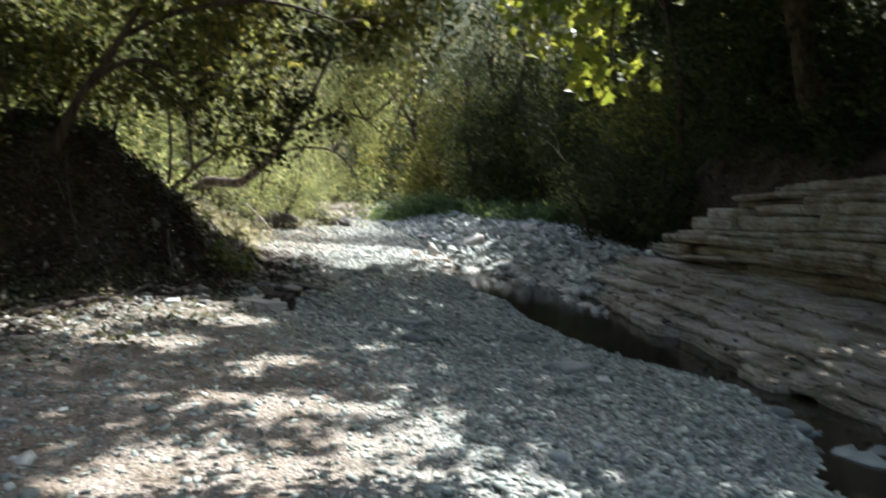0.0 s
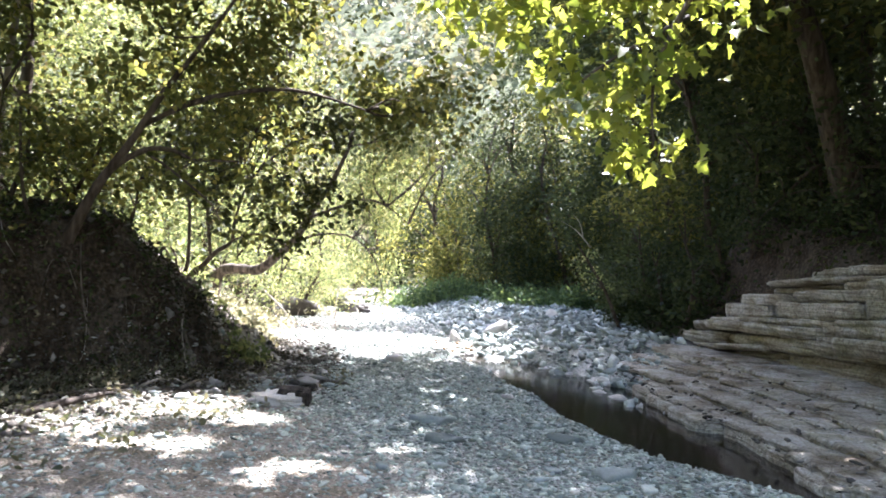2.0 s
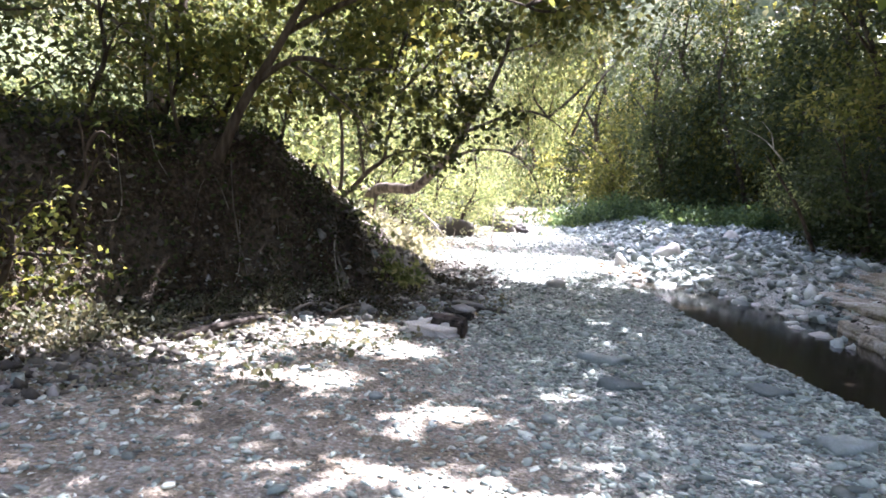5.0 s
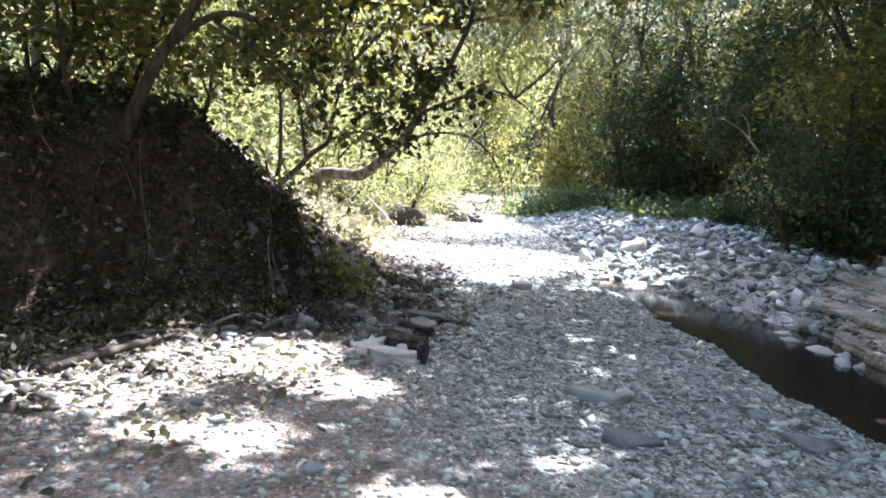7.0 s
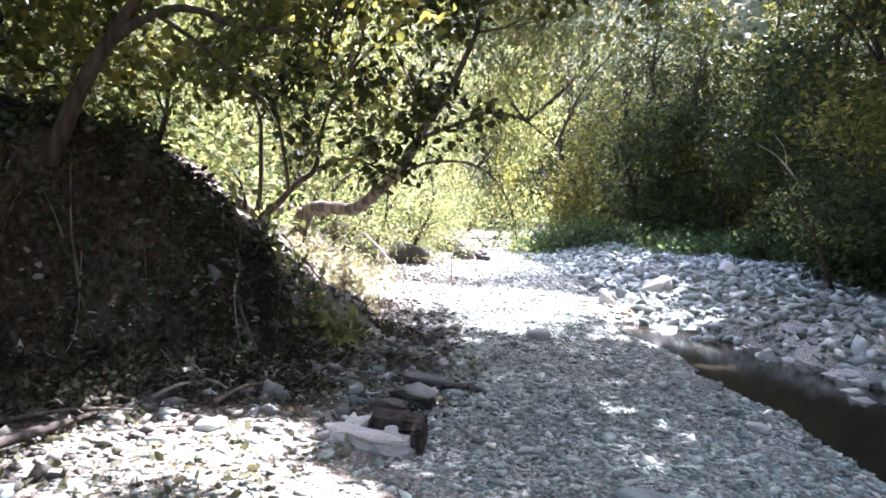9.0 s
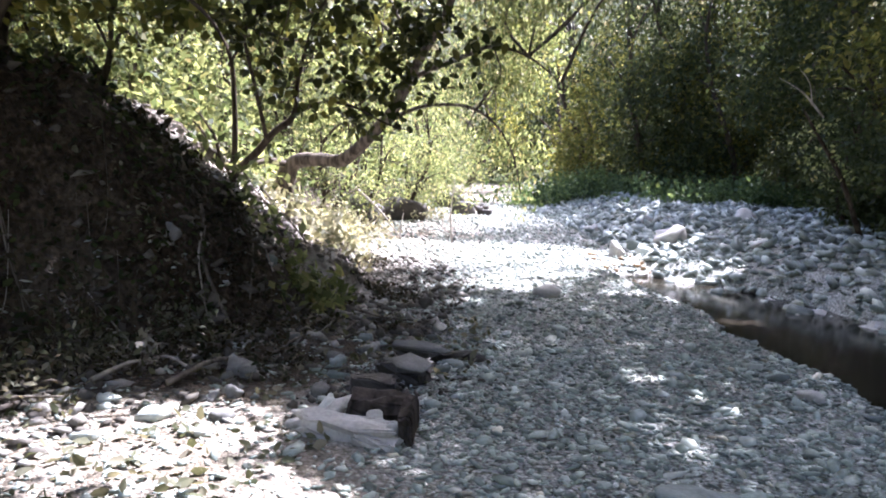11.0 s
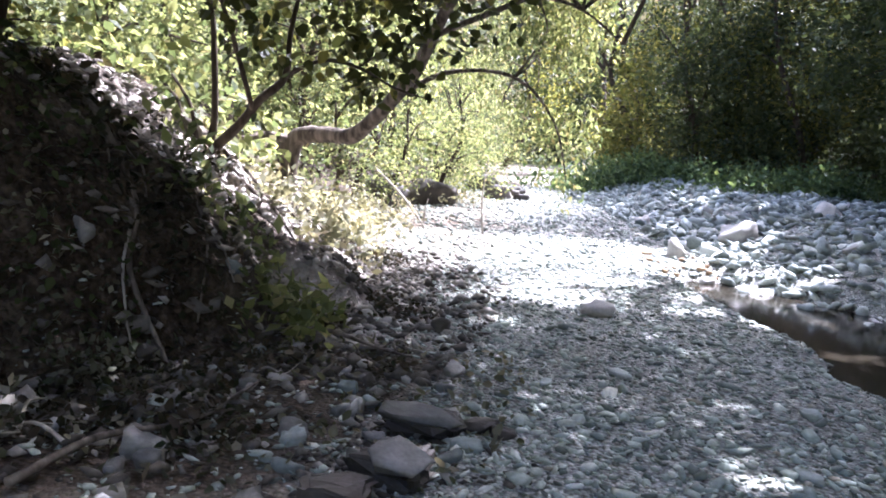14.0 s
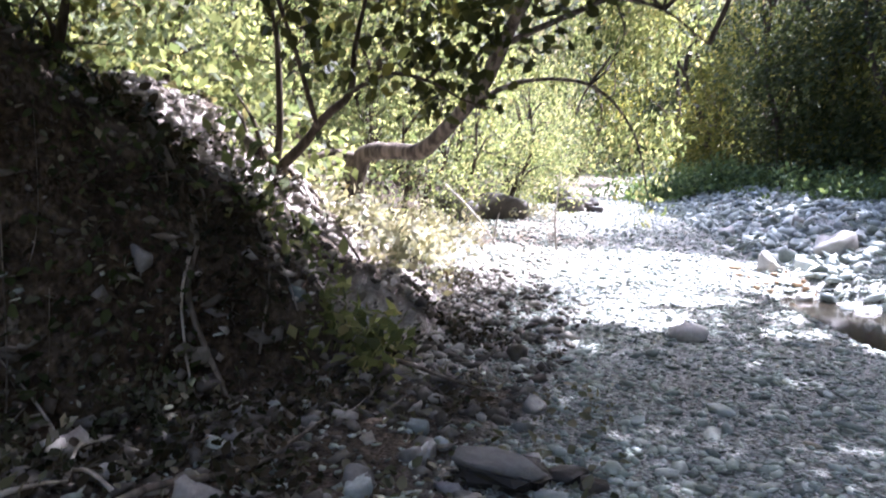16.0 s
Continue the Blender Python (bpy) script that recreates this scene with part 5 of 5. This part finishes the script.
# the near limb with lobed leaves
def maple():
    base = (6.3, 7.2, hz(6.3, 7.2) - 0.2)
    ob = holder("maple_tree", base, "maple with sunlit yellow-green leaves reaching over the creek", "tree")
    off = np.array(base)
    trunk = [(6.3, 7.2, base[2]), (5.6, 7.3, 4.2), (4.9, 7.4, 5.2), (4.0, 7.4, 6.2)]
    limbs = [([(5.3, 7.35, 4.7), (3.6, 7.0, 5.0), (1.9, 6.5, 4.6), (0.7, 6.0, 3.9), (0.1, 5.6, 3.0), (0.05, 5.5, 2.4)], [0.09, 0.07, 0.045, 0.026, 0.013, 0.006]),
             ([(3.2, 6.8, 4.5), (2.2, 6.2, 4.6), (1.2, 6.0, 4.3), (-1.0, 5.9, 3.65)], [0.04, 0.03, 0.02, 0.01]),
             ([(0.3, 5.75, 3.3), (-0.2, 5.6, 2.95), (-0.5, 5.6, 2.7)], [0.016, 0.01, 0.005])]
    v, f = tube(trunk, [0.16, 0.13, 0.11, 0.08], 9, 0.1, 3)
    part("trunk", mesh_from("trunk", v - off, f, M_BARK, True), ob)
    for pts, rad in limbs:
        v, f = tube(pts, rad, 6, 0.1, 5)
        part("limb", mesh_from("limb", v - off, f, M_BARK, True), ob)
    c = clump_points([(0.08, 5.5, 2.36, 0.34, 0.26, 0.16), (-0.2, 5.55, 2.42, 0.3, 0.25, 0.12), (-0.25, 5.6, 2.8, 0.5, 0.35, 0.26), (0.1, 5.6, 3.0, 0.35, 0.35, 0.25), (-0.8, 5.75, 2.95, 0.4, 0.35, 0.26), (-0.7, 5.9, 3.4, 0.8, 0.5, 0.3), (0.2, 6.0, 3.6, 0.8, 0.5, 0.35)], 150, 1401, 0.42, 2.2, False)
    g = rnd(1402)
    p = np.repeat(c, 8, 0) + g.normal(size=(len(c) * 8, 3)) * 0.075
    p = p[p[:, 2] > 2.1]
    v, f = lobed_leaves(p, 0.088, 1403)
    part("crown", mesh_from("crown", v - off, f, M_LEAF_MAPLE), ob)


maple()


# ---- undergrowth ----
def cover(name, n, x0, x1, y0, y1, where, size, seed, mat, label, lift=0.06, category="undergrowth", droop=0.1, narrow=0.6):
    g = rnd(seed)
    x, y = g.uniform(x0, x1, n), g.uniform(y0, y1, n)
    ok = where(x, y)
    x, y = x[ok], y[ok]
    z = height(x, y) + 0.01 + lift * g.random(len(x)) ** 1.5
    v, f = leaf_quads(np.stack([x, y, z], -1), size, seed + 1, droop, narrow)
    return tagged(new(name, mesh_from(name, v, f, mat)), label, category, kind="stuff")


def depth_in(x, y):
    return np.interp(y, FOOT_Y, FOOT_X) - x


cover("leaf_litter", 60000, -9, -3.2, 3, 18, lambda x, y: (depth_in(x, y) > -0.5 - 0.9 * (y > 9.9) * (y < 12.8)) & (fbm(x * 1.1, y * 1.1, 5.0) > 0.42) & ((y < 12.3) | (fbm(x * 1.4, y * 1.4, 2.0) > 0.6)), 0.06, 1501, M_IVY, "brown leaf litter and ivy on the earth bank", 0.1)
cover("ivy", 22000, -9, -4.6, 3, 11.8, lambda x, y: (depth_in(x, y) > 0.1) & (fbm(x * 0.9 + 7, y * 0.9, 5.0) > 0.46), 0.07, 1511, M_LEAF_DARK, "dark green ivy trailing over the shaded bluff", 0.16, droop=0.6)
cover("ivy", 46000, 3.5, 11, 0, 17, lambda x, y: (x - np.interp(y, WALL_Y, WALL_X) > 1.12) & (fbm(x * 0.9, y * 0.9, 6.0) > 0.36), 0.1, 1521, M_LEAF_DARK, "dark green ivy over the top of the rock wall", 0.5, droop=0.6)
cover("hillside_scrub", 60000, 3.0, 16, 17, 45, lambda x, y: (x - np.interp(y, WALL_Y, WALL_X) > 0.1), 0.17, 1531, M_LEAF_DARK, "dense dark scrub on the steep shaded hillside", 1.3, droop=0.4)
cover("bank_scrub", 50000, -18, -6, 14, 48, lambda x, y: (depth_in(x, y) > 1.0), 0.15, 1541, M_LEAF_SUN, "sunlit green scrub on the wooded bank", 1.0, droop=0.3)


def herb_patch(name, spots, blade, mat, label, seed, height_m=0.5, tufts=1):
    """Upright leafy herbs as one patch."""
    for k, (cx, cy, rx, ry, n) in enumerate(spots):
        g = rnd(seed + k)
        x, y = cx + g.normal(size=n) * rx * 0.5, cy + g.normal(size=n) * ry * 0.5
        base = height(x, y)
        stem = g.uniform(0.3, 1.0, n) * height_m * (0.35 + 1.1 * fbm(x * 0.9, y * 0.9, 4.0))
        u = g.random((n, 7))
        p = np.stack([x[:, None] + g.normal(size=(n, 7)) * 0.06, y[:, None] + g.normal(size=(n, 7)) * 0.06, base[:, None] + 0.03 + stem[:, None] * u], -1).reshape(-1, 3)
        v, f = leaf_quads(p, blade, seed + k + 50, -0.5)
        tagged(new(name, mesh_from(name, v, f, mat)), label, "plants", kind="stuff")


herb_patch("herbs", [(0.0, 30.6, 3.2, 1.0, 900), (3.0, 27.6, 2.5, 1.2, 700), (-2.4, 31.5, 1.6, 1.0, 300)], 0.14, M_HERB, "knee-high green herbs along the back of the gravel bar", 1601, 0.9)
herb_patch("green_plants", [(-4.35, 12.85, 0.4, 0.35, 34), (-4.1, 12.4, 0.35, 0.3, 16), (-4.9, 12.6, 0.4, 0.4, 16)], 0.12, M_LEAF_SUN, "broad-leaved green plants at the foot of the bluff", 1611, 0.4)
herb_patch("bank_plants", [(-5.5, 9.6, 0.6, 0.6, 120), (-5.8, 8.4, 0.6, 0.7, 120), (-5.1, 10.5, 0.4, 0.4, 70), (-4.9, 11.3, 0.4, 0.4, 50), (-6.0, 7.6, 0.7, 0.8, 150)], 0.06, M_DUSTY_HAZE, "dusty low plants at the foot of the bluff", 1621, 0.35)
herb_patch("bramble", [(-5.05, 10.3, 0.25, 0.3, 26), (-5.25, 9.5, 0.35, 0.4, 26)], 0.06, M_IVY, "leafy bramble against the earth bank", 1641, 1.3)
herb_patch("dry_weeds", [(-5.6, 17.6, 0.7, 1.2, 120), (-5.2, 16.4, 0.5, 0.8, 60), (-4.8, 14.6, 0.5, 1.0, 40), (-5.6, 15.4, 0.7, 0.8, 40), (-5.9, 19.6, 0.6, 1.0, 140), (-5.85, 24.2, 0.9, 0.6, 120)], 0.1, M_STRAW, "pale dry weeds on the sunlit low bank", 1631, 0.5)


# roots and sticks
def stick(pts, r, mat, label, name="stick", seed=1):
    n = len(pts)
    v, f = tube(pts, [r * (1 - 0.75 * i / (n - 1)) for i in range(n)], 6, 0.25, seed)
    tagged(new(name, mesh_from(name, v, f, mat)), label, name.replace("_", " "))


def on_ground(x, y, lift):
    return (x, y, hz(x, y) + lift)


def ground_stick(xy, r, mat, label, name="stick", seed=1, lift=0.02):
    stick([on_ground(x, y, lift + 0.05 * (i % 2)) for i, (x, y) in enumerate(xy)], r, mat, label, name, seed)


ground_stick([(-5.7, 12.3), (-5.35, 12.02), (-5.05, 12.0), (-4.9, 11.72), (-4.62, 11.7), (-4.5, 11.4)], 0.035, M_ROOT, "bare root hanging down the earth bank", "root", 2)
ground_stick([(-6.0, 13.2), (-5.7, 12.9), (-5.3, 12.8), (-5.1, 12.4), (-4.75, 12.35), (-4.6, 12.0)], 0.03, M_ROOT, "bare root hanging down the earth bank", "root", 3)
ground_stick([(-6.3, 14.4), (-6.0, 14.9), (-5.8, 15.3), (-5.5, 15.65), (-5.1, 15.9)], 0.07, M_ROOT, "thick root crossing the sunlit slope", "root", 4)
ground_stick([(-6.2, 16.9), (-5.8, 17.2), (-5.5, 17.7), (-5.2, 18.2)], 0.06, M_ROOT, "thick root crossing the sunlit slope", "root", 5)
ground_stick([(-4.3, 10.1), (-4.2, 10.5), (-4.0, 10.9), (-3.9, 11.2), (-3.95, 11.6)], 0.022, M_ROOT, "curved dead branch lying among the rubble", "stick", 6, 0.05)
ground_stick([(-4.75, 10.0), (-4.65, 10.25), (-4.6, 10.5)], 0.018, M_TWIG, "pale forked stick on the bank foot", "stick", 7, 0.06)
ground_stick([(-4.6, 10.5), (-4.72, 10.7), (-4.7, 10.9)], 0.012, M_TWIG, "pale forked stick on the bank foot", "stick", 8, 0.08)
ground_stick([(-4.2, 12.7), (-3.9, 12.6), (-3.5, 12.5), (-3.2, 12.2)], 0.025, M_ROOT, "dead branch lying at the edge of the gravel", "stick", 9, 0.05)
ground_stick([(-5.4, 9.0), (-5.0, 9.4), (-4.7, 9.7)], 0.02, M_ROOT, "dead branch lying on leaf litter", "stick", 10, 0.05)
ground_stick([(-5.2, 8.2), (-4.9, 9.0), (-4.9, 9.6)], 0.05, M_TIMBER, "rotten log half sunk in leaf litter", "log", 11, 0.04)
stick([(-5.9, 19.9, 1.0), (-5.4, 19.8, 0.6), (-5.0, 19.75, 0.15), (-4.85, 19.7, -0.02)], 0.03, M_TWIG, "bleached fallen branch dipping to the creek bed", "fallen_branch", 12)
stick([(-4.95, 19.75, 0.05), (-4.95, 19.8, 0.3), (-4.9, 19.8, 0.55)], 0.02, M_TWIG, "bleached upright twig on the gravel", "twig", 13)
stick([(-3.9, 19.6, 0.0), (-3.95, 19.6, 0.6), (-3.9, 19.7, 1.3)], 0.02, M_TWIG, "bleached upright twig on the gravel", "twig", 14)
stick([(2.3, 19.0, 2.5), (1.9, 18.9, 2.9), (1.5, 18.8, 3.1)], 0.02, M_TWIG, "bare dead branch above the shrub", "dead_branch", 15)
stick([(2.1, 19.0, 2.7), (2.0, 18.9, 3.05), (1.8, 18.9, 3.3)], 0.015, M_TWIG, "bare dead branch above the shrub", "dead_branch", 16)

for i in range(7):
    g = rnd(2300 + i)
    x, y = -5.9 + g.uniform(-0.3, 0.3), 14.3 + 0.25 * i
    pts = [(x, y)]
    for k in range(4):
        x, y = x + g.uniform(0.12, 0.3), y + g.uniform(-0.22, 0.12)
        pts.append((x, y))
    ground_stick(pts, g.uniform(0.018, 0.04), M_GREYBARK, "dark root exposed on the sunlit slope", "root", 20 + i, 0.03)
for i in range(64):
    g = rnd(2400 + i)
    y = g.uniform(7.6, 12.8)
    x = float(np.interp(y, FOOT_Y, FOOT_X)) + g.uniform(-1.2, 0.9)
    an, ln = g.uniform(0, 6.28), g.uniform(0.1, 0.36)
    pts = [(x + math.cos(an + 0.35 * k) * ln * k * 0.6, y + math.sin(an + 0.35 * k) * ln * k * 0.6) for k in range(4)]
    ground_stick(pts, g.uniform(0.005, 0.014), M_ROOT if i % 3 else M_TWIG, "thin dead twig lying on the earth bank" if i % 3 else "thin bleached twig lying on the earth bank", "twig", 40 + i, 0.03)

for i in range(46):
    g = rnd(2700 + i)
    x, y = g.uniform(-4.6, -2.75), g.uniform(9.6, 12.6)
    s = g.uniform(0.07, 0.2)
    stone(x, y, (s, s * g.uniform(0.55, 0.85), s * 0.4), M_SLAB if i % 3 else M_COBBLE, "angular grey stone lying in the litter", 2750 + i, g.uniform(0, 180), (g.uniform(-14, 14), g.uniform(-14, 14)), group="stones in the litter", lift=0.3)
cover("fallen_leaves", 2600, -5.6, -2.4, 6.5, 12.8, lambda x, y: (depth_in(x, y) > -2.6) & (fbm(x * 1.6, y * 1.6, 15.0) > 0.44), 0.065, 1551, M_DUSTY_HAZE, "pale curled dead leaves on the bank foot", 0.03, "leaf litter")
cover("ivy", 9000, -7.5, -4.2, 10.0, 12.3, lambda x, y: (depth_in(x, y) > 0.2) & (fbm(x * 1.2 + 7, y * 1.2, 5.0) > 0.44), 0.075, 1561, M_IVY, "dark ivy and dead leaves on the bluff's face", 0.2, droop=0.6)

# dark lumps on the upstream bank paint the shaded hollow under it
for i, (x, y, s) in enumerate([(-5.75, 23.9, 1.0), (-6.5, 22.6, 0.9), (-4.6, 26.6, 0.6), (-5.4, 29, 0.8)]):
    stone(x, y, (s * 1.5, s * 0.9, s * 0.85), M_DARKROCK, "dark lump painting the shaded hollow under the upstream bank", 1700 + i, 20 * i, (0, 6), 0.2, "boulder", lump=True)
# flood drift and brush at the turn of the creek
for i in range(9):
    g = rnd(1750 + i)
    x, y = -5.2 + g.uniform(-0.8, 1.6), 25 + g.uniform(-2.5, 5)
    s = g.uniform(0.25, 0.6)
    stone(x, y, (s, s * 0.7, s * 0.5), M_COBBLE if i % 2 else M_DARKROCK, "cobble at the turn of the creek", 1760 + i, 30 * i, lift=0.15, group="cobbles upstream", lump=True)


# tall wood closing the valley upstream
for i, (x, y) in enumerate([(-5, 55), (0.5, 50), (5, 52), (10, 50), (14, 44), (-14, 48), (-20, 42), (15, 34), (-17, 33)]):
    # dark leaves from x = -8 rightward carry painted shade
    simple_tree(x, y, hz(x, y) + (9.5 if abs(x) < 6 else 14), M_LEAF if x < -8 else M_LEAF_DARK, "tall broadleaf tree in the wood upstream", 2100 + i * 5, 4.0, 0.0, 0.3, 2.0, (0, 0), 0.36, False, name="tall_tree", leaves=10, spread=0.5)


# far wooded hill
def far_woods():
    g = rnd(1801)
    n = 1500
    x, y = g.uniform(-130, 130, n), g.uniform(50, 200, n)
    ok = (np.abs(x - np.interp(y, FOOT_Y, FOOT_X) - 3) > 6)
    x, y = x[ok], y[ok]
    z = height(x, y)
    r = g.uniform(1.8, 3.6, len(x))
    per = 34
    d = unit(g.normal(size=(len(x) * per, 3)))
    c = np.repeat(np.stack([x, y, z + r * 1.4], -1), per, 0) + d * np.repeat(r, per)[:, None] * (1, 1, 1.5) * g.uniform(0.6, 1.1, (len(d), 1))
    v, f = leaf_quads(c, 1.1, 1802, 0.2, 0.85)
    # distance haze is put into the pale leaf colour
    tagged(new("far_woods", mesh_from("far_woods", v, f, M_DUSTY_HAZE)), "wooded hillside beyond the creek, haze put into its pale leaves", "woods", kind="stuff")


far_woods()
